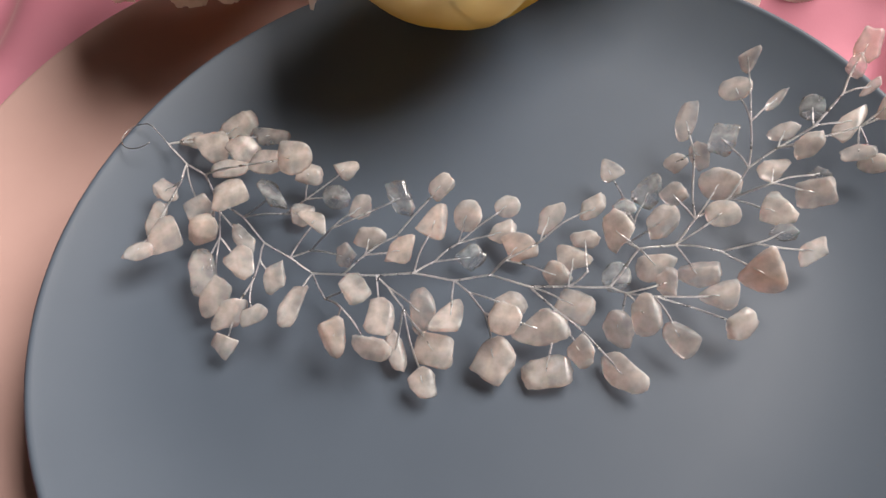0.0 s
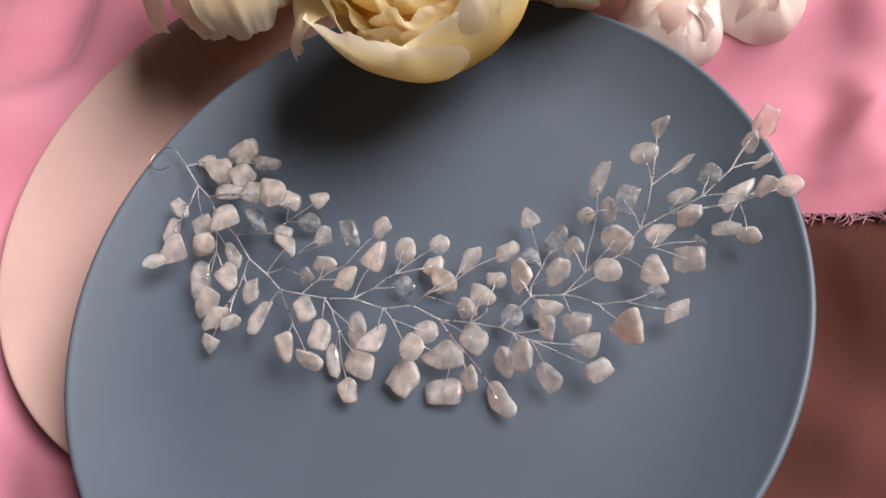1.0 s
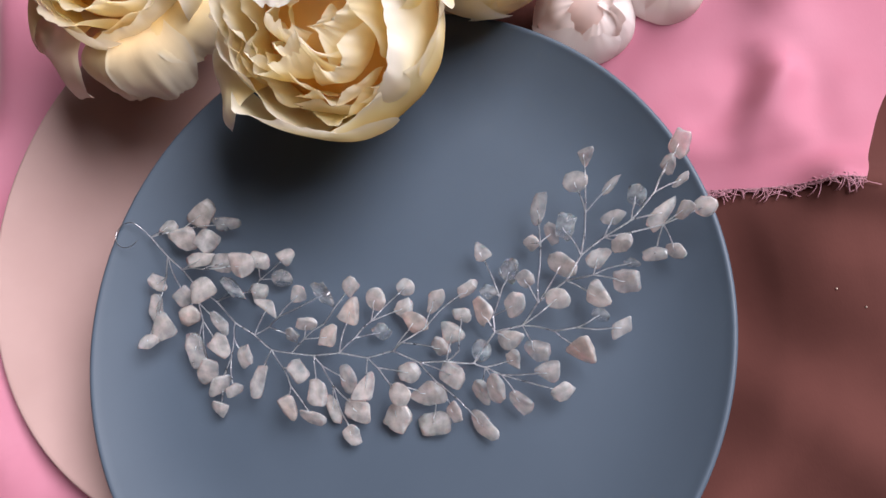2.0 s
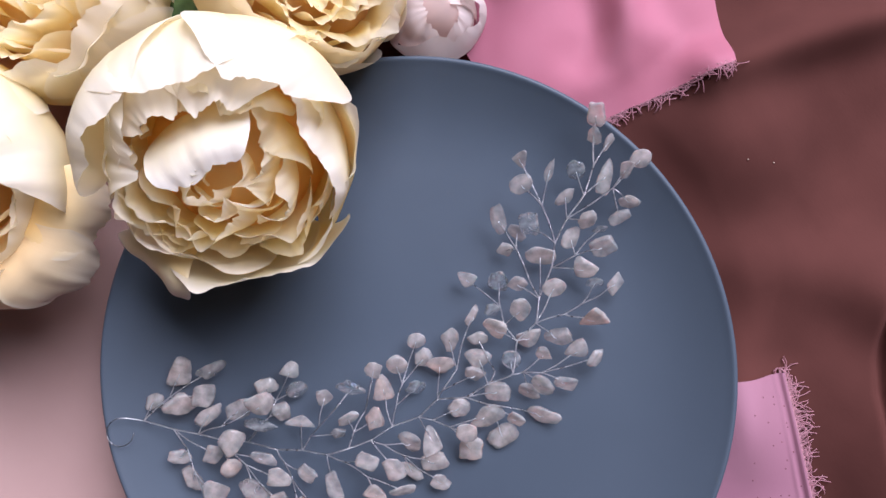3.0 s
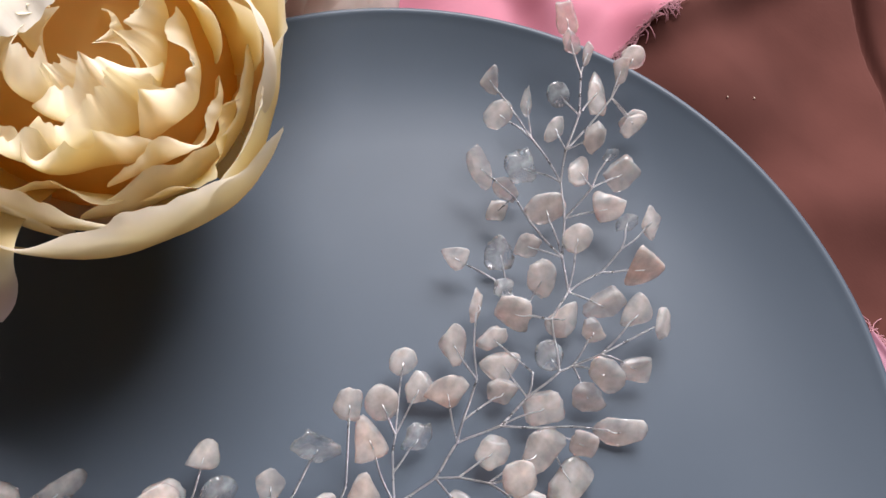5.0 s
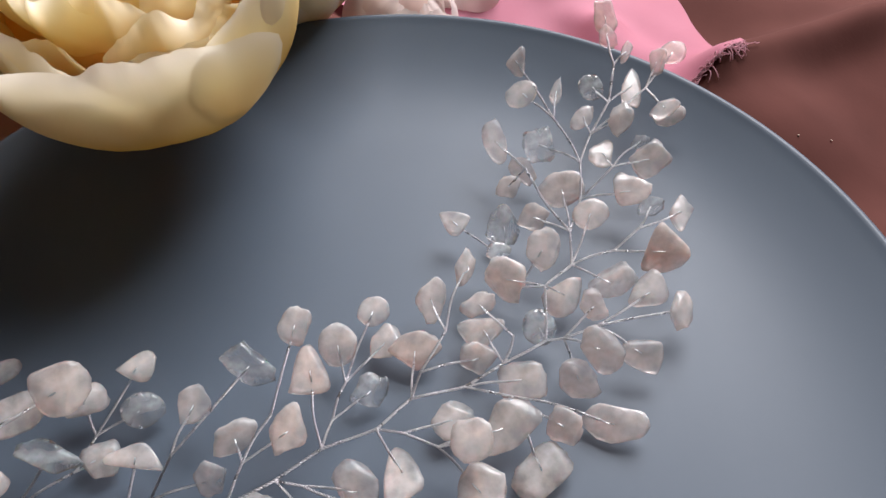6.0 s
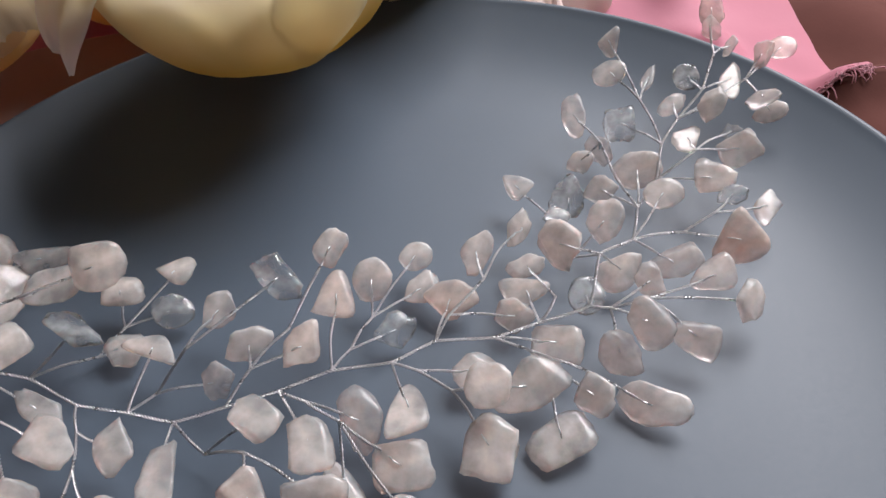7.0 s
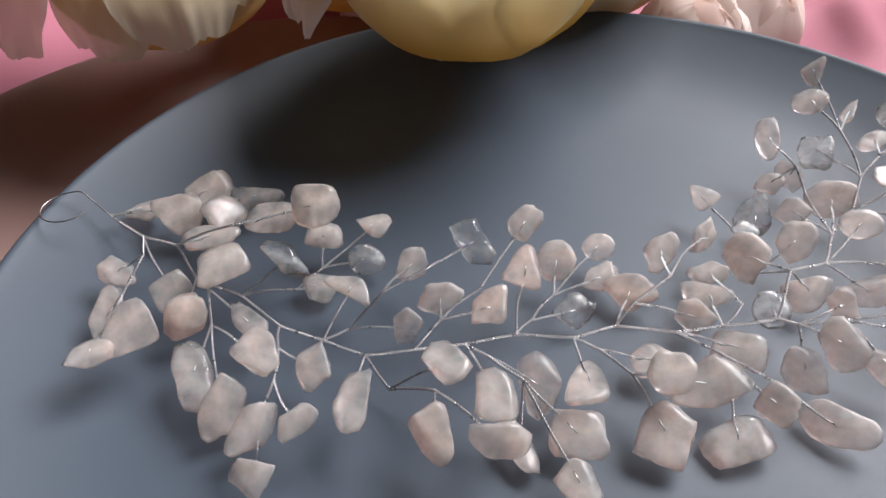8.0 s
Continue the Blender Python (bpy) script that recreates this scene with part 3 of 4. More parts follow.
def lone_petal(flower, seed, about, half, keys, ruffle, mat, upright=True, wide=0.0, notch=0.1):
    """A single petal set into a flower: a tongue over its heart, or a guard petal that hangs out of it."""
    rnd = random.Random(seed)
    bm = petal(rnd, about, wide, keys, ruffle, 0.0, half=half, notch=notch)
    at = flower.matrix_basis
    m = at.inverted() @ Matrix.Translation(at.translation) if upright else Matrix()
    part("petal", bm, mat, flower, m=m)


FULL = [
    (5, 54, 1.4, 0.5, 10, [(3, -39), (25, -36), (38, -24), (42, -5), (39, 11), (32, 23)]),
    (5, 56, 2.0, 0.4, 45, [(3, -38), (22, -34), (35, -20), (39.5, 0), (36, 18), (30, 30)]),
    (6, 46, 2.4, 0.4, 5, [(3, -36), (18, -28), (29, -13), (32, 3), (31, 17), (32, 27)]),
    (6, 44, 2.6, 0.5, 38, [(2, -30), (15, -20), (24, -7), (27, 7), (26, 20), (27.5, 29)]),
    (6, 42, 2.6, 0.5, 0, [(2, -22), (12, -14), (19, -2), (21, 9), (20, 21), (22, 30)]),
    (6, 42, 2.4, 0.4, 25, [(1.5, -16), (9, -9), (14, 0), (16, 10), (15, 21), (17, 30)]),
    (5, 50, 2.0, 0.3, 12, [(1, -12), (6, -6), (9.5, 1), (11, 10), (10, 20), (12, 28)]),
    (4, 58, 1.5, 0.3, 40, [(0.5, -10), (3, -4), (5, 2), (6, 10), (5.5, 18), (6.5, 26)]),
]
HEART = [
    (5, 54, 1.6, 0.5, 10, [(3, -39), (25, -36), (38, -24), (42, -5), (39, 11), (33, 22)]),
    (5, 52, 2.6, 0.6, 45, [(3, -38), (22, -34), (34, -20), (38, 0), (36, 15), (33, 24)]),
    (7, 36, 3.4, 0.8, 5, [(3, -36), (19, -28), (29, -13), (33, 2), (34, 13), (33, 21)]),
    (6, 40, 3.6, 0.2, 32, [(2, -28), (16, -19), (25, -6), (29, 7), (29, 17), (26, 24)]),
    (6, 42, 3.4, -0.3, -4, [(2, -20), (13, -12), (20, 0), (23, 10), (22, 19), (18, 26)]),
    (5, 50, 3.0, -0.6, 30, [(1, -14), (9, -6), (15, 3), (17, 12), (15, 21), (10, 27)]),
    (4, 56, 2.2, -0.4, 60, [(0.5, -8), (4, -2), (8, 5), (9.5, 13), (8, 20), (4, 25)]),
]
main = peony("peony", leaning(0.0035, 0.0935, 0.0845, 25, -108, 12), 0.92, 3, CREAM_SILK, "cream silk peony in full bloom lying on the blue-grey plate", HEART, 60, 0.5, 26.0, True)
# broad white petals that arch over the heart from behind, one within the other
for seed, about, wide, tip in ((51, 100, 46, 0.0), (52, 56, 46, -1.5), (53, 14, 36, 1.5)):
    lone_petal(main, seed, about, 0, [(3, -36), (27, -31), (40, -14), (44, 6), (41 + tip, 21), (32 + tip, 29)], 1.6, CREAM_SILK, False, wide=wide, notch=0.06)
for seed, about, wide, tip in ((54, 116, 34, 1.0), (55, 78, 36, 0.0), (56, 38, 36, -1.0)):
    lone_petal(main, seed, about, 0, [(3, -30), (22, -22), (33, -8), (36, 8), (31 + tip, 19), (22 + tip, 25)], 2.2, CREAM_SILK, False, wide=wide, notch=0.07)
lone_petal(main, 31, 66, 17.5, [(17, -12), (19, -2), (18, 10), (14, 19), (8, 24), (2, 24)], 1.4, WHITE_SILK, False)
lone_petal(main, 34, -164, 16, [(24, -12), (36, -4), (44, -3), (49, -7), (52, -13), (53, -20)], 1.6, WHITE_SILK)
lone_petal(main, 35, -112, 0, [(6, -36), (26, -30), (36, -20), (40, -10), (41.5, -2), (42.5, 4)], 2.4, CREAM_SILK, wide=50)
lone_petal(main, 36, -48, 0, [(6, -36), (26, -29), (35, -19), (38.5, -8), (40, 1), (41.5, 7)], 2.4, CREAM_SILK, wide=48)
lone_petal(main, 37, 2, 0, [(6, -36), (26, -28), (34, -17), (38.5, -4), (41, 6), (42.5, 12)], 2.4, CREAM_SILK, wide=44)
left = peony("peony", leaning(-0.087, 0.151, 0.079, 24, -75, 50), 0.97, 8, CREAM_SILK, "cream silk peony over the rims of both plates", FULL, 55, 0.15, 20.0)
for seed, about, tip in ((46, 40, 0.0), (47, -15, 2.0), (48, -60, 4.0)):
    lone_petal(left, seed, about, 0, [(3, -36), (27, -31), (40, -14), (44, 6), (38 + tip, 22), (24 + tip, 30)], 2.0, CREAM_SILK, False, wide=42)
# hanging guard petals on the shade side, their dimness painted in the silk
lone_petal(left, 41, -79, 18, [(24, -12), (37, -3), (46, -2), (52, -7), (56, -15), (57, -24)], 2.0, SHADED_GUARD_SILK)
lone_petal(left, 42, -104, 14, [(24, -14), (36, -6), (44, -6), (49, -12), (51, -20), (52, -27)], 1.8, SHADED_GUARD_SILK)
lone_petal(left, 43, -136, 19, [(24, -10), (36, -2), (46, -2), (53, -8), (57, -16), (59, -25)], 2.0, SHADED_GUARD_SILK)
lone_petal(left, 44, -168, 19, [(24, -8), (36, 0), (45, 1), (52, -5), (56, -13), (58, -22)], 2.0, SHADED_GUARD_SILK)
lone_petal(left, 45, -52, 17, [(24, -12), (36, -3), (44, -2), (50, -5), (54, -11), (56, -18)], 1.8, SHADED_GUARD_SILK)
peony("peony", leaning(0.058, 0.135, 0.073, 32, -70, 80), 0.92, 12, CREAM_SILK, "cream silk peony behind the large one at the rim", FULL, 30, 0.4, 14.0)
peony("peony", leaning(-0.022, 0.187, 0.066, 6, -60, 25), 0.95, 17, CREAM_SILK, "cream silk peony between the two behind the plates", FULL, 95, 0.7, 6.0)
BUD = [
    (3, 78, 0.9, 0.1, 0, [(2, 1), (10, 3), (16, 9), (18.5, 18), (16, 27), (9, 34)]),
    (3, 80, 1.2, 0.1, 60, [(2, 2), (8, 5), (14, 12), (16, 20), (12, 29), (5, 34)]),
    (3, 84, 0.9, 0.0, 20, [(1, 3), (5, 7), (10, 15), (11, 22), (6, 29), (0.6, 32)]),
]
peony("flower_bud", leaning(0.084, 0.120, 0.008, 24, -70), 1.12, 21, PALE_SILK, "pale blush half-closed silk bud beside the plate's rim", BUD)
peony("flower_bud", leaning(0.116, 0.130, 0.008, 22, -75, 40), 1.08, 22, PALE_SILK, "pale blush half-closed silk bud beside the pink cloth", BUD)


def leaf(m, length, width, bend, label):
    """A silk leaf with a raised midrib and a pointed tip."""
    bm = bmesh.new()
    g = []
    for i in range(15):
        t = i / 14
        half = width * 0.5 * math.sin(math.pi * t ** 0.8) ** 0.9 + 0.0004
        row = []
        for j in range(9):
            u = j / 4 - 1
            z = bend * t * t + 0.0025 * abs(u) * math.sin(math.pi * t) + 0.0006 * math.sin(9 * t + 3 * u) * abs(u)
            row.append(bm.verts.new((length * t, half * u, z)))
        g.append(row)
    for i in range(14):
        for j in range(8):
            bm.faces.new((g[i][j], g[i + 1][j], g[i + 1][j + 1], g[i][j + 1]))
    bmesh.ops.solidify(bm, geom=bm.faces[:], thickness=0.0005)
    ob = tagged(empty("leaf", m), label, "leaf", "silk leaves")
    part("blade", bm, LEAF, ob)
    bm = bmesh.new()
    tube(bm, [(length * k / 10 - 0.004, 0, bend * (k / 10) ** 2 + 0.0002) for k in range(11)], 0.0006, 6)
    part("midrib", bm, LEAF, ob)
    return ob


leaf(leaning(0.012, 0.150, 0.056, 8, 110, 95), 0.028, 0.018, -0.008, "green silk leaf between the cream peonies")
leaf(leaning(0.020, 0.168, 0.055, 10, 60, 60), 0.050, 0.024, -0.010, "green silk leaf behind the cream peonies")


# ---- the hair vine ----
vine = tagged(empty("hair_vine", pose(0, 0, RIM)), "silver-wire hair vine with rose quartz chips on the blue-grey plate", "hair vine")
MM = 0.001
rng = random.Random(11)


def stem(*names):
    """The main stem through the knots, and the wire hook at its end."""
    bm = bmesh.new()
    pts = [Vector(knot[n]) * MM for n in names]
    soft = smooth_curve(pts, 8)
    # nearly straight from knot to knot, bent where a twig leaves
    hard = [pts[k // 8].lerp(pts[min(k // 8 + 1, len(pts) - 1)], k % 8 / 8) for k in range(len(soft))]
    twisted(bm, [a.lerp(b, 0.7) for a, b in zip(soft, hard)], 0.00015, 0.0015)
    part("stem", bm, WIRE, vine, "twisted silver wire stem")
    bm = bmesh.new()
    a = Vector(knot[names[0]]) * MM
    loop = [a, a + Vector((-0.0037, 0.0040, 0.0018))]
    for k in range(11):
        t = radians(62 + 26 * k)
        loop.append(Vector((-0.1042, 0.0440, 0.0008)) + 0.0056 * Vector((math.cos(t), 0.95 * math.sin(t), 0.1)))
    tube(bm, smooth_curve(loop, 5), 0.00017, 5)
    part("hook", bm, WIRE, vine, "thin open wire hook")


def wire(start, end, rise, strand=0.000125):
    a, b = Vector(start) * MM, Vector(end) * MM
    k = min(1.0, (b - a).length / 0.02)
    sag = Vector((rng.gauss(0, 0.0005), rng.gauss(0, 0.0005), rise)) * k
    bm = bmesh.new()
    twisted(bm, smooth_curve([a, a.lerp(b, 0.5) + sag, b], 8), strand)
    return part("twig", bm, WIRE, vine)


def twig(start, end):
    return wire(knot[start], knot[end], 0.0003, 0.000135)


def chip(start, x, y, z, length, width, thick, angle, lean, towards, mat, form="nugget", tip=0):
    """A tumbled chip, threaded on the end of its own twig, leaning towards a heading. A wedge's point is turned by tip from the long way."""
    seed = rng.random() * 100
    r = random.Random(seed)
    bm = bmesh.new()
    bmesh.ops.create_icosphere(bm, subdivisions=3, radius=1.0)
    cuts = []
    sides, first = {"nugget": r.choice((4, 5, 5, 6)), "slab": 4, "wedge": 3, "disc": 0, "oval": 2}[form], r.random() * 6.3
    if form in ("slab", "wedge", "oval"):
        first = {"slab": 0.0, "wedge": math.pi / 3, "oval": math.pi / 2}[form] + radians(tip)
    loose = 0.3 if form == "nugget" else 0.1
    for k in range(sides):
        way = first + (k + r.uniform(-loose, loose)) * math.tau / sides
        deep = {"nugget": r.uniform(0.5, 0.82), "slab": r.uniform(0.62, 0.74), "wedge": r.uniform(0.48, 0.6), "oval": r.uniform(0.55, 0.7)}[form]
        cuts.append((Vector((math.cos(way), math.sin(way), r.gauss(0, 0.2))).normalized(), deep))
    for _ in range(2 if form == "disc" else 4):
        cuts.append((Vector((r.gauss(0, 0.5), r.gauss(0, 0.5), r.choice((-1, 1)))).normalized(), r.uniform(0.6, 0.85)))
    rough = 0.1 if form == "disc" else 0.3
    for v in bm.verts:
        p = v.co.copy()
        p *= 1.0 + rough * noise.noise(p * 1.3 + Vector((seed, 0, 0)))
        p.z = math.copysign(abs(p.z) ** 0.45, p.z)
        for n, d in cuts:
            over = p.dot(n) - d
            if over > 0:
                p -= n * over * 0.92
        p *= 1.0 + (0.34 if mat is clear and form != "disc" else 0.16) * noise.noise(p * 2.4 + Vector((0, seed, 0)))
        p *= 1.0 + 0.13 * noise.noise(p * 5.0 + Vector((0, seed, 9)))
        v.co = p
    for _ in range(3 if form == "wedge" else 2 if form == "disc" else 1):
        bmesh.ops.smooth_vert(bm, verts=bm.verts[:], factor=0.35, use_axis_x=True, use_axis_y=True, use_axis_z=True)
    xs, ys, zs = ([v.co[k] for v in bm.verts] for k in range(3))
    for v in bm.verts:
        v.co.x = (v.co.x - (max(xs) + min(xs)) / 2) / (max(xs) - min(xs)) * length * 1.04 * MM
        v.co.y = (v.co.y - (max(ys) + min(ys)) / 2) / (max(ys) - min(ys)) * width * 1.04 * MM
        v.co.z = (v.co.z - (max(zs) + min(zs)) / 2) / (max(zs) - min(zs)) * thick * 0.7 * MM
    a, c = Vector(knot[start]), Vector((x, y, z))
    way = (a - c).normalized()
    reach = min(0.42 * width, 0.7 * (a - c).length)
    end = c + way * reach
    t = wire(knot[start], end, 0.0006)
    m = leaning(x * MM, y * MM, z * MM, lean, towards) @ pose(0, 0, 0, r.gauss(0, 6), r.gauss(0, 6), angle)
    ob = part("quartz_chip", bm, mat, t, LABELS[mat.name], m)
    # the bare end of the wire, bent over the chip's face into its hole
    bm = bmesh.new()
    face = leaning(0, 0, 0, lean, towards) @ Vector((0, 0, 0.37 * thick))
    over = [end, end * 0.6 + c * 0.4 + face * 0.9, c + way * 0.12 * width + face * 1.02, c + face * 0.55]
    tube(bm, smooth_curve([p * MM for p in over], 5), 0.00014, 5)
    part("wire_end", bm, WIRE, t)
    return ob


LABELS = {"milky_rose_quartz": "milky pale rose quartz chip", "pink_rose_quartz": "warm pink rose quartz chip", "clear_quartz": "clear glassy quartz chip", "smoky_rose_quartz": "translucent smoky rose quartz chip"}
# the stem from the hook to the tip, then its twigs; millimetres from the plate's middle and rim
knot = {}
knot['A'] = (-95.7, 42.8, -2.1)
knot['B'] = (-87.5, 33.5, -2.3)
knot['C'] = (-79.4, 26.6, -0.7)
knot['D'] = (-76.4, 20.5, -5.7)
knot['E'] = (-67.0, 13.1, -5.8)
knot['F'] = (-59.8, 4.3, -7.4)
knot['G'] = (-51.6, -1.4, -7.7)
knot['H'] = (-43.9, -8.0, -6.6)
knot['I'] = (-34.7, -10.4, -4.9)
knot['J'] = (-25.2, -12.3, -3.7)
knot['K'] = (-15.3, -12.4, -3.8)
knot['L'] = (-4.8, -15.1, -4.6)
knot['M'] = (4.6, -13.6, -5.7)
knot['N'] = (14.3, -18.6, -4.5)
knot['O'] = (24.0, -19.1, -5.1)
knot['P'] = (33.9, -20.9, -3.6)
knot['Q'] = (42.4, -11.3, -2.3)
knot['R'] = (51.8, -9.8, -3.9)
knot['S'] = (58.0, -2.8, -3.2)
knot['U'] = (68.1, 3.9, -4.6)
knot['V'] = (74.2, 11.0, -1.2)
knot['W'] = (82.6, 16.0, -0.1)
knot['X'] = (91.9, 19.6, 3.1)
knot['Y'] = (100.1, 26.5, 7.1)
knot['a1'] = (-83.2, 44.9, -4.8)
knot['a2'] = (-87.6, 43.2, -3.3)
knot['b1'] = (-85.7, 23.9, 0.5)
knot['b2'] = (-89.8, 15.4, -1.9)
knot['c1'] = (-67.3, 24.0, 4.3)
knot['d1'] = (-72.7, 12.9, -2.1)
knot['d2'] = (-72.9, 6.4, -5.7)
knot['e1'] = (-56.0, 16.5, -10.3)
knot['e2'] = (-49.9, 20.5, -9.0)
knot['f1'] = (-60.3, -1.3, -7.6)
knot['f2'] = (-61.5, -8.7, -7.8)
knot['g1'] = (-46.1, 1.2, -8.8)
knot['g2'] = (-38.5, 3.1, -2.0)
knot['h1'] = (-40.6, -14.8, -9.5)
knot['h2'] = (-33.2, -22.8, -1.2)
knot['i1'] = (-28.6, -6.0, -2.9)
knot['i2'] = (-19.8, -1.6, -1.4)
knot['j1'] = (-21.8, -16.4, -3.4)
knot['j2'] = (-17.5, -23.5, -2.4)
knot['k1'] = (-10.3, -7.0, -7.2)
knot['k2'] = (-3.8, -1.5, -7.3)
knot['l1'] = (-1.1, -19.0, -4.6)
knot['l2'] = (2.7, -24.9, -5.5)
knot['m1'] = (8.7, -11.3, -2.7)
knot['m2'] = (18.1, -7.4, -1.2)
knot['n1'] = (19.9, -25.5, -4.4)
knot['n2'] = (22.1, -29.0, -6.5)
knot['o1'] = (29.1, -16.2, -3.2)
knot['p1'] = (37.6, -22.5, -4.6)
knot['p2'] = (43.4, -25.8, -1.3)
knot['q1'] = (41.2, -4.5, -9.2)
knot['q2'] = (44.0, 2.3, -10.1)
knot['r1'] = (62.2, -12.9, -3.8)
knot['r2'] = (69.8, -12.9, -1.5)
knot['s1'] = (60.0, 9.7, -3.0)
knot['s2'] = (61.3, 17.1, -0.2)
knot['u1'] = (77.5, 3.4, 1.0)
knot['v1'] = (77.6, 24.8, 1.7)
knot['w1'] = (101.4, 16.0, 5.1)
stem('A', 'B', 'C', 'D', 'E', 'F', 'G', 'H', 'I', 'J', 'K', 'L', 'M', 'N', 'O', 'P', 'Q', 'R', 'S', 'U', 'V', 'W', 'X', 'Y')
chip('A', -89.6, 47.0, -5.2, 7.6, 6.2, 2.4, -24, 10, -71, milky, "slab")
chip('B', -80.9, 16.7, -4.8, 7.9, 7.7, 2.9, 26, 38, -71, milky, "slab")
chip('C', -72.9, 30.6, -3.4, 12.4, 5.7, 2.2, 1, 16, -76, milky)
chip('D', -69.7, 17.1, 0.4, 10.8, 9.1, 3.5, 11, 33, -76, milky, "oval")
chip('D', -77.6, 7.9, -3.6, 10.0, 8.5, 3.2, 56, 36, -71, pink)
chip('E', -56.5, 16.0, -0.4, 12.3, 5.4, 2.0, 131, 18, -83, clear)
chip('G', -44.2, 8.4, -4.4, 11.2, 5.3, 2.0, 131, 13, -90, milky, "wedge", -201)
chip('H', -47.5, -19.5, -3.7, 12.5, 6.2, 2.4, 71, -6, -87, milky, "oval")
chip('J', -23.1, -25.8, -1.9, 9.5, 7.3, 2.8, 76, 18, -107, milky, "slab")
chip('K', -8.9, 2.1, -0.9, 10.1, 8.0, 3.0, 56, 25, -110, pink, "wedge", 4)
chip('L', -5.8, -25.7, -4.9, 11.7, 7.3, 2.8, 61, -8, -120, milky, "wedge", 14)
chip('M', 12.3, -3.6, -8.4, 11.0, 8.3, 3.1, 136, 30, -123, pink)
chip('N', 25.3, -23.7, -7.0, 9.7, 7.7, 2.9, -34, 22, -136, milky, "slab")
chip('O', 26.5, -9.6, -7.3, 9.7, 8.1, 3.1, -14, 13, -131, milky, "wedge", 124)
chip('P', 36.3, -16.5, -6.6, 7.1, 7.9, 3.0, -34, 34, -137, clear, "disc")
chip('Q', 38.2, -3.0, -5.1, 9.4, 9.1, 3.5, 116, 38, -133, milky)
chip('Q', 46.8, -13.5, -7.4, 10.5, 7.4, 2.8, 6, 29, -140, milky, "wedge", 14)
chip('R', 64.8, -2.4, -2.4, 8.4, 7.1, 2.7, -4, 22, -141, milky, "disc")
chip('R', 55.4, -18.8, -4.4, 10.9, 6.8, 2.6, -9, 34, -144, milky)
chip('S', 67.3, 9.7, -5.6, 11.2, 8.7, 3.3, -34, 38, -138, milky)
chip('S', 54.4, 6.2, -3.8, 8.0, 6.7, 2.5, -19, 35, -135, milky)
chip('U', 77.5, -3.0, -2.8, 9.4, 7.8, 2.9, 116, 27, -144, milky)
chip('V', 69.8, 22.1, -0.8, 8.1, 9.3, 3.6, -34, 36, -135, clear, "slab")
chip('W', 86.6, 22.7, -1.5, 8.7, 4.9, 1.8, 16, 14, -138, milky)
chip('W', 87.8, 11.7, 5.0, 8.8, 5.6, 2.1, 26, 37, -141, milky)
chip('X', 102.0, 20.7, 2.2, 13.1, 5.2, 2.0, 41, 18, -142, milky)
chip('X', 95.0, 28.7, 0.6, 6.5, 7.1, 2.7, -34, 26, -138, clear, "disc")
chip('Y', 110.0, 40.5, 10.4, 10.0, 7.1, 2.7, 76, 36, -139, milky)
chip('Y', 105.6, 34.9, 8.7, 7.2, 4.9, 1.9, 66, 38, -139, milky)
chip('Y', 109.1, 30.2, 4.7, 7.1, 2.8, 1.1, 31, 18, -141, milky)
twig('A', 'a1')
chip('a1', -70.2, 37.7, -2.7, 8.9, 8.7, 3.3, 46, 23, -78, smoky, "slab")
chip('a1', -62.8, 44.1, -4.7, 12.3, 5.7, 2.2, -9, 18, -82, smoky, "oval")
chip('a1', -74.3, 50.6, -5.6, 12.7, 8.8, 3.4, 41, 22, -78, milky)
twig('a1', 'a2')
chip('a2', -80.3, 39.6, -2.8, 10.7, 10.0, 3.8, 11, 34, -74, milky)
twig('B', 'b1')
chip('b1', -91.9, 23.1, -2.7, 8.7, 6.6, 2.5, 126, 23, -67, milky)
twig('b1', 'b2')
chip('b2', -93.8, 13.2, -5.2, 12.7, 5.8, 2.2, 76, 38, -64, milky)
chip('b2', -87.7, 4.6, -1.0, 10.7, 10.0, 3.8, 26, 33, -65, milky, "wedge", 69)
chip('b2', -93.2, -0.5, -0.3, 8.6, 5.5, 2.1, 6, 22, -61, milky)
twig('C', 'c1')
chip('c1', -48.7, 22.7, 6.8, 9.8, 9.7, 3.7, -4, 38, -87, milky, "wedge", 24)
chip('c1', -58.7, 25.7, 2.8, 11.0, 7.5, 2.8, -4, 29, -83, smoky)
twig('D', 'd1')
chip('d1', -65.5, 4.6, -5.3, 10.9, 5.1, 1.9, 131, 18, -77, smoky)
twig('d1', 'd2')
chip('d2', -64.2, -4.9, -3.4, 10.3, 8.2, 3.1, 96, 14, -76, milky)
chip('d2', -76.0, -5.1, -6.4, 14.7, 7.0, 2.7, 101, 18, -69, smoky, "oval")
chip('d2', -70.8, -13.5, -6.7, 12.1, 7.6, 2.9, 76, 38, -70, milky)
twig('E', 'e1')
chip('e1', -51.3, 15.5, -9.8, 7.7, 7.5, 2.8, -14, 16, -86, smoky)
twig('e1', 'e2')
chip('e2', -36.9, 26.7, -4.6, 7.8, 6.6, 2.5, -4, 11, -93, milky, "wedge", 39)
chip('e2', -40.0, 19.4, -8.0, 8.2, 7.1, 2.7, -24, 31, -92, clear, "disc")
chip('e2', -48.5, 27.1, -4.9, 8.4, 7.4, 2.8, -4, 17, -88, milky)
twig('F', 'f1')
chip('f1', -53.9, -9.9, -4.8, 8.7, 6.3, 2.4, 96, 28, -83, milky)
twig('f1', 'f2')
chip('f2', -65.5, -19.4, -6.4, 11.3, 7.2, 2.8, 46, 38, -73, milky)
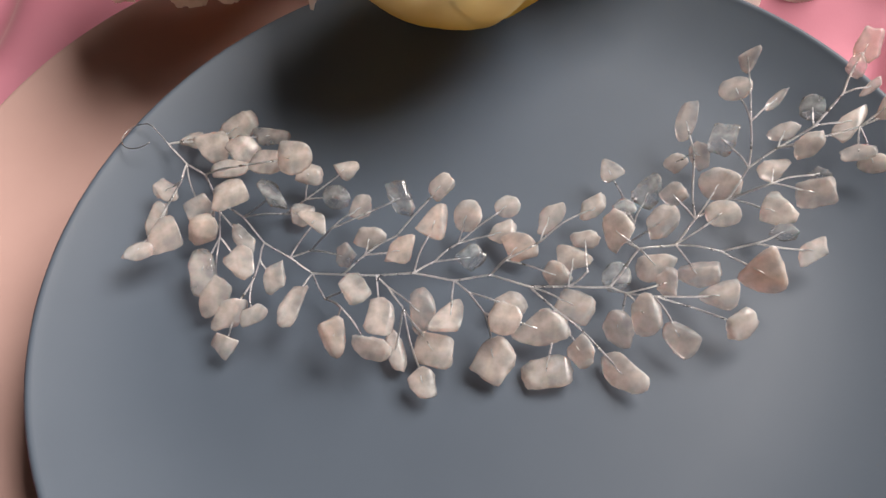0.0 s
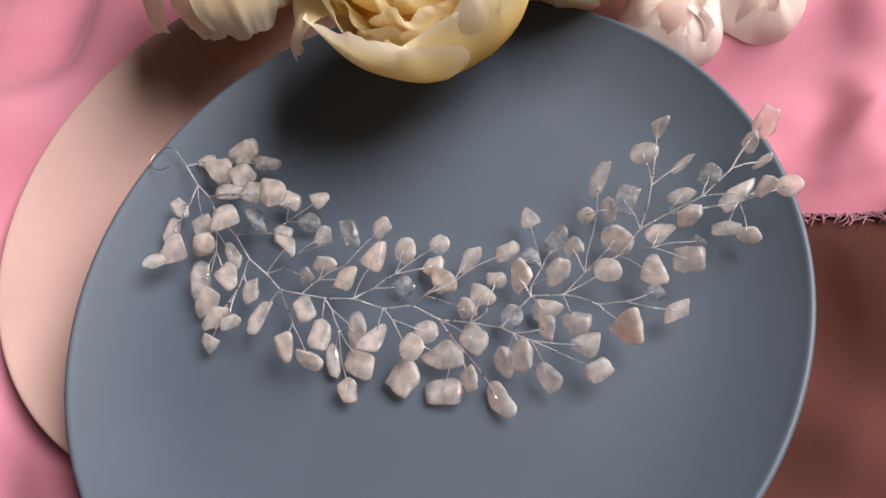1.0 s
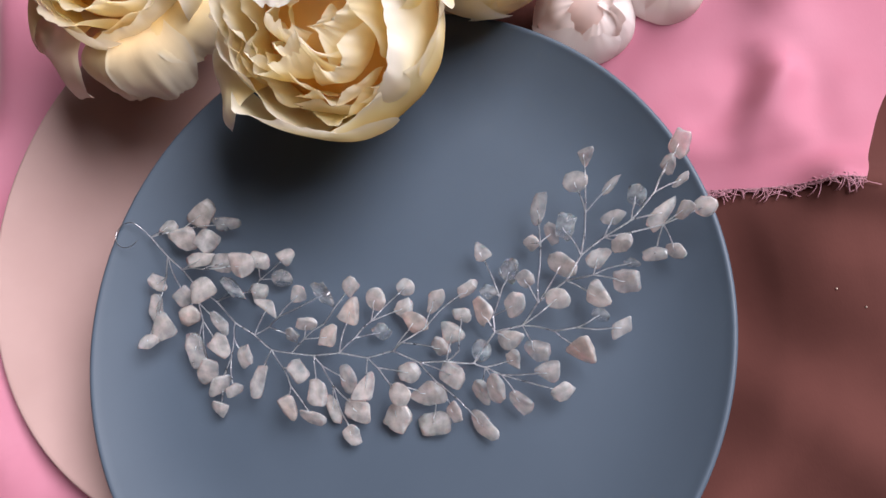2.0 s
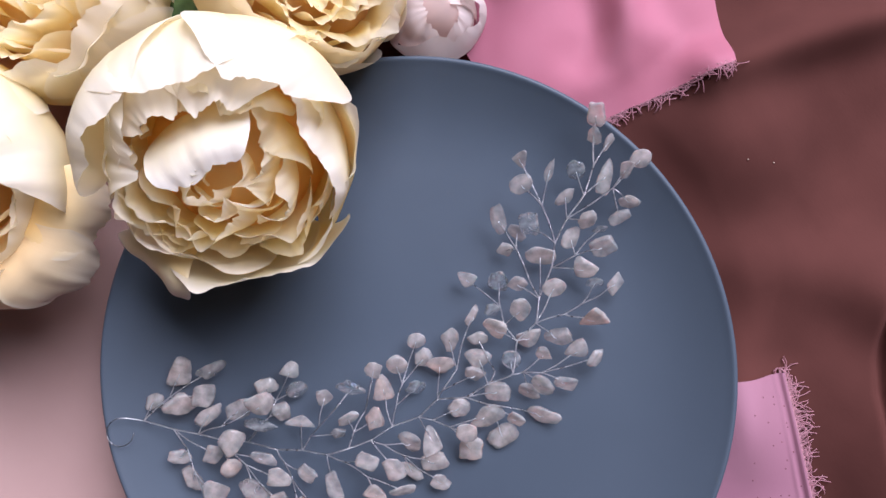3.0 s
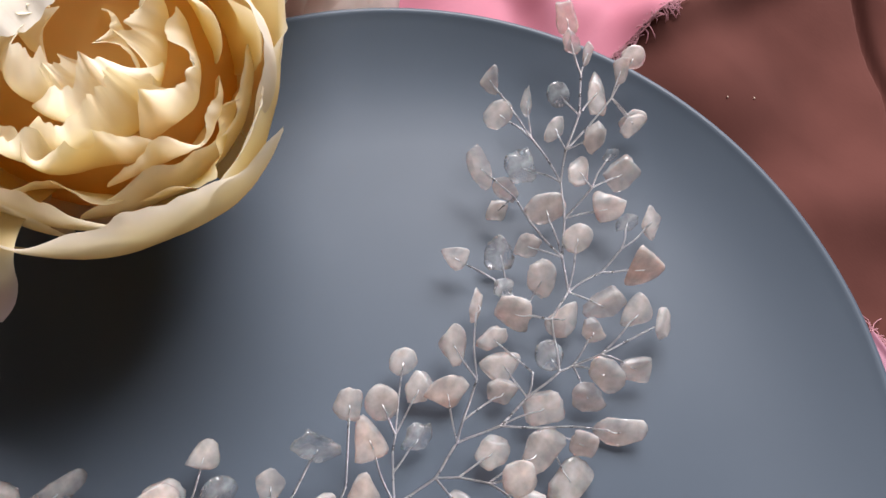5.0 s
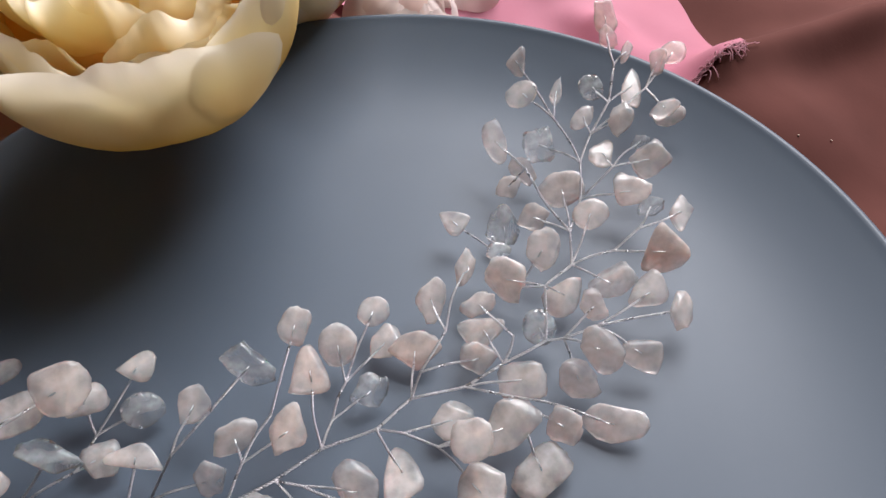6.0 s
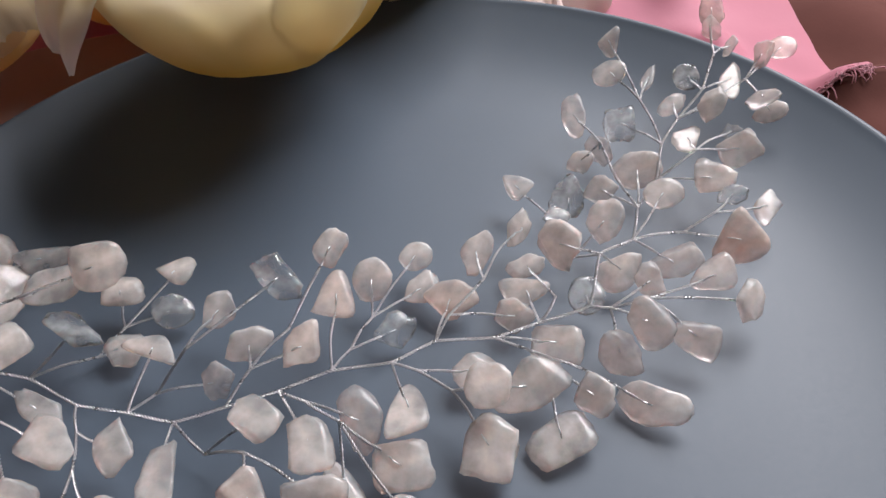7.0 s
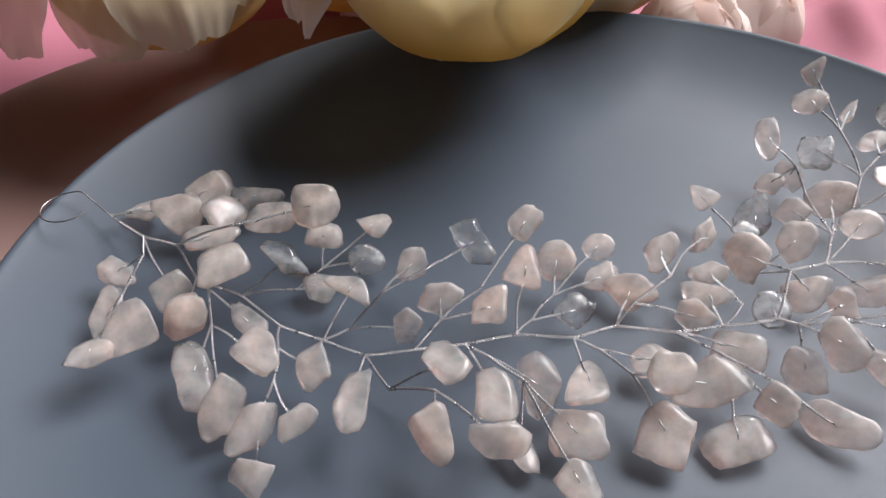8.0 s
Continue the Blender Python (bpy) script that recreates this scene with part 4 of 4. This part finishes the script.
chip('f2', -57.6, -22.2, -3.3, 7.8, 5.4, 2.0, 46, 38, -78, milky)
chip('f2', -65.9, -28.0, -7.9, 8.0, 7.2, 2.7, 6, 34, -70, milky)
twig('G', 'g1')
chip('g1', -35.2, -3.7, -5.8, 6.9, 6.1, 2.3, 36, 38, -95, smoky)
twig('g1', 'g2')
chip('g2', -18.2, 8.5, 2.0, 11.4, 6.9, 2.6, 116, 37, -104, clear)
chip('g2', -30.9, 11.2, -3.8, 8.0, 6.4, 2.4, 46, 29, -97, milky)
twig('H', 'h1')
chip('h1', -30.0, -17.8, -0.6, 8.7, 6.5, 2.5, 121, 11, -100, milky, "oval")
twig('h1', 'h2')
chip('h2', -25.0, -34.4, -1.9, 10.0, 6.1, 2.3, -24, 38, -108, milky)
chip('h2', -34.6, -30.5, -2.6, 9.7, 6.9, 2.6, 106, 38, -98, pink)
twig('I', 'i1')
chip('i1', -18.5, -6.4, -2.1, 9.9, 7.4, 2.8, 21, 18, -107, pink)
chip('i1', -27.4, -0.6, -2.8, 9.0, 6.3, 2.4, -14, 35, -100, milky)
twig('i1', 'i2')
chip('i2', -6.9, 9.7, 4.0, 7.6, 6.4, 2.4, 26, 23, -110, milky)
twig('J', 'j1')
chip('j1', -13.7, -22.1, -7.3, 12.1, 7.9, 3.0, 76, 35, -114, milky)
twig('j1', 'j2')
chip('j2', -10.1, -33.0, -8.0, 10.1, 8.3, 3.2, -24, 38, -120, milky, "slab")
chip('j2', -13.0, -41.4, -8.8, 7.7, 6.6, 2.5, 116, 24, -122, milky)
chip('j2', -20.4, -31.7, -9.3, 11.3, 4.5, 1.7, 101, 12, -111, milky, "oval")
twig('K', 'k1')
chip('k1', -0.5, -5.7, -8.4, 8.0, 6.6, 2.5, 26, 38, -117, clear)
twig('k1', 'k2')
chip('k2', 10.2, 9.3, -6.5, 7.2, 6.4, 2.4, -14, 33, -118, milky, "disc")
chip('k2', 8.2, 2.1, -8.9, 8.4, 6.3, 2.4, 11, 26, -119, milky)
chip('k2', -0.8, 5.9, -4.9, 8.0, 9.1, 3.5, -34, 30, -114, milky, "disc")
twig('L', 'l1')
chip('l1', 9.2, -21.3, -9.0, 8.2, 7.4, 2.8, 11, 13, -127, milky)
twig('l1', 'l2')
chip('l2', 15.9, -29.0, -7.4, 14.5, 8.7, 3.3, 1, 38, -134, milky)
chip('l2', 7.7, -29.0, -1.6, 8.1, 7.9, 3.0, -24, 38, -130, milky)
chip('l2', 4.5, -36.3, -8.4, 10.9, 9.1, 3.5, 46, 24, -132, milky, "slab")
twig('M', 'm1')
chip('m1', 21.7, -13.9, -7.6, 8.0, 6.9, 2.6, -34, 38, -130, milky)
twig('m1', 'm2')
chip('m2', 33.4, 5.5, -5.2, 8.5, 6.0, 2.7, 26, 66, -64, milky)
chip('m2', 21.4, 3.0, -5.1, 10.4, 6.6, 2.5, 31, 8, -125, milky)
twig('N', 'n1')
chip('n1', 16.7, -39.6, -10.6, 12.3, 7.9, 3.0, 6, 11, -140, smoky, "slab")
chip('n1', 34.5, -41.4, -9.6, 13.1, 7.5, 2.9, 136, 38, -148, milky, "oval")
twig('n1', 'n2')
chip('n2', 25.3, -36.5, -6.8, 6.9, 6.9, 2.6, 116, 38, -142, milky)
twig('O', 'o1')
chip('o1', 30.2, -3.3, -7.8, 8.2, 5.3, 2.0, -4, 24, -130, milky)
twig('P', 'p1')
chip('p1', 34.9, -30.5, -8.1, 9.5, 7.6, 2.9, 96, 38, -143, milky)
chip('p1', 40.9, -29.9, -2.5, 10.0, 7.1, 2.7, 86, 36, -144, milky, "oval")
chip('p1', 47.8, -21.0, -3.6, 7.4, 5.8, 2.2, 96, 36, -143, milky)
twig('p1', 'p2')
chip('p2', 48.6, -34.8, -5.9, 9.2, 6.9, 2.6, 116, 38, -150, milky, "wedge", -236)
chip('p2', 58.8, -26.5, -2.5, 9.4, 7.1, 2.7, 6, 18, -148, milky, "wedge", 39)
chip('p2', 62.8, -32.9, -5.1, 8.0, 7.5, 3.2, 21, 60, -69, milky)
twig('Q', 'q1')
chip('q1', 49.8, -2.5, -3.8, 10.3, 7.3, 2.8, 41, 34, -137, milky)
twig('q1', 'q2')
chip('q2', 39.3, 18.5, -5.7, 7.2, 6.3, 2.4, 116, 28, -127, milky, "wedge", -6)
chip('q2', 49.2, 10.5, -7.3, 9.9, 8.1, 3.1, 26, 36, -133, clear)
chip('q2', 41.2, 3.2, -3.9, 6.1, 4.9, 1.9, -24, 15, -90, clear)
twig('R', 'r1')
chip('r1', 71.0, -21.0, -3.3, 9.6, 11.4, 3.2, 116, 38, -149, pink, "wedge", -181)
twig('r1', 'r2')
chip('r2', 77.8, -9.4, -2.7, 6.7, 4.5, 1.7, -14, 33, -146, clear)
chip('r2', 84.1, -14.1, -5.2, 9.5, 5.8, 2.2, 46, 18, -150, milky)
twig('S', 's1')
twig('s1', 's2')
chip('s2', 61.9, 29.7, -0.7, 12.1, 5.7, 2.2, 66, 28, -131, milky, "oval")
chip('s2', 65.0, 21.7, -6.9, 8.5, 5.9, 2.2, 86, 38, -134, milky)
chip('s2', 57.7, 19.1, -6.1, 6.7, 5.9, 2.2, -24, 35, -133, milky)
twig('U', 'u1')
chip('u1', 90.3, 6.2, -0.3, 5.6, 3.9, 1.5, -24, 38, -144, clear)
chip('u1', 79.8, 9.1, -0.7, 8.2, 7.1, 2.7, -14, 20, -140, milky)
chip('u1', 87.6, 0.3, -0.6, 9.1, 7.7, 2.9, -9, 36, -145, milky, "slab")
twig('V', 'v1')
chip('v1', 80.0, 43.1, 8.1, 7.9, 5.0, 1.9, 46, 38, -133, milky, "wedge", -146)
chip('v1', 75.7, 35.6, 4.0, 8.6, 6.9, 2.6, -9, 29, -133, milky, "disc")
chip('v1', 87.3, 34.0, -0.1, 8.9, 3.2, 1.2, 36, 18, -136, milky)
twig('W', 'w1')
chip('w1', 114.3, 19.1, 8.2, 7.5, 6.4, 2.4, -14, 38, -145, milky, "disc")
chip('w1', 107.8, 18.9, 8.4, 7.5, 4.3, 1.6, 36, 38, -144, milky)
chip('w1', 104.3, 8.5, -0.9, 7.9, 5.3, 2.0, -24, 38, -146, milky)
chip('w1', 97.3, 6.4, 6.5, 7.8, 4.5, 1.7, -4, 22, -145, milky)
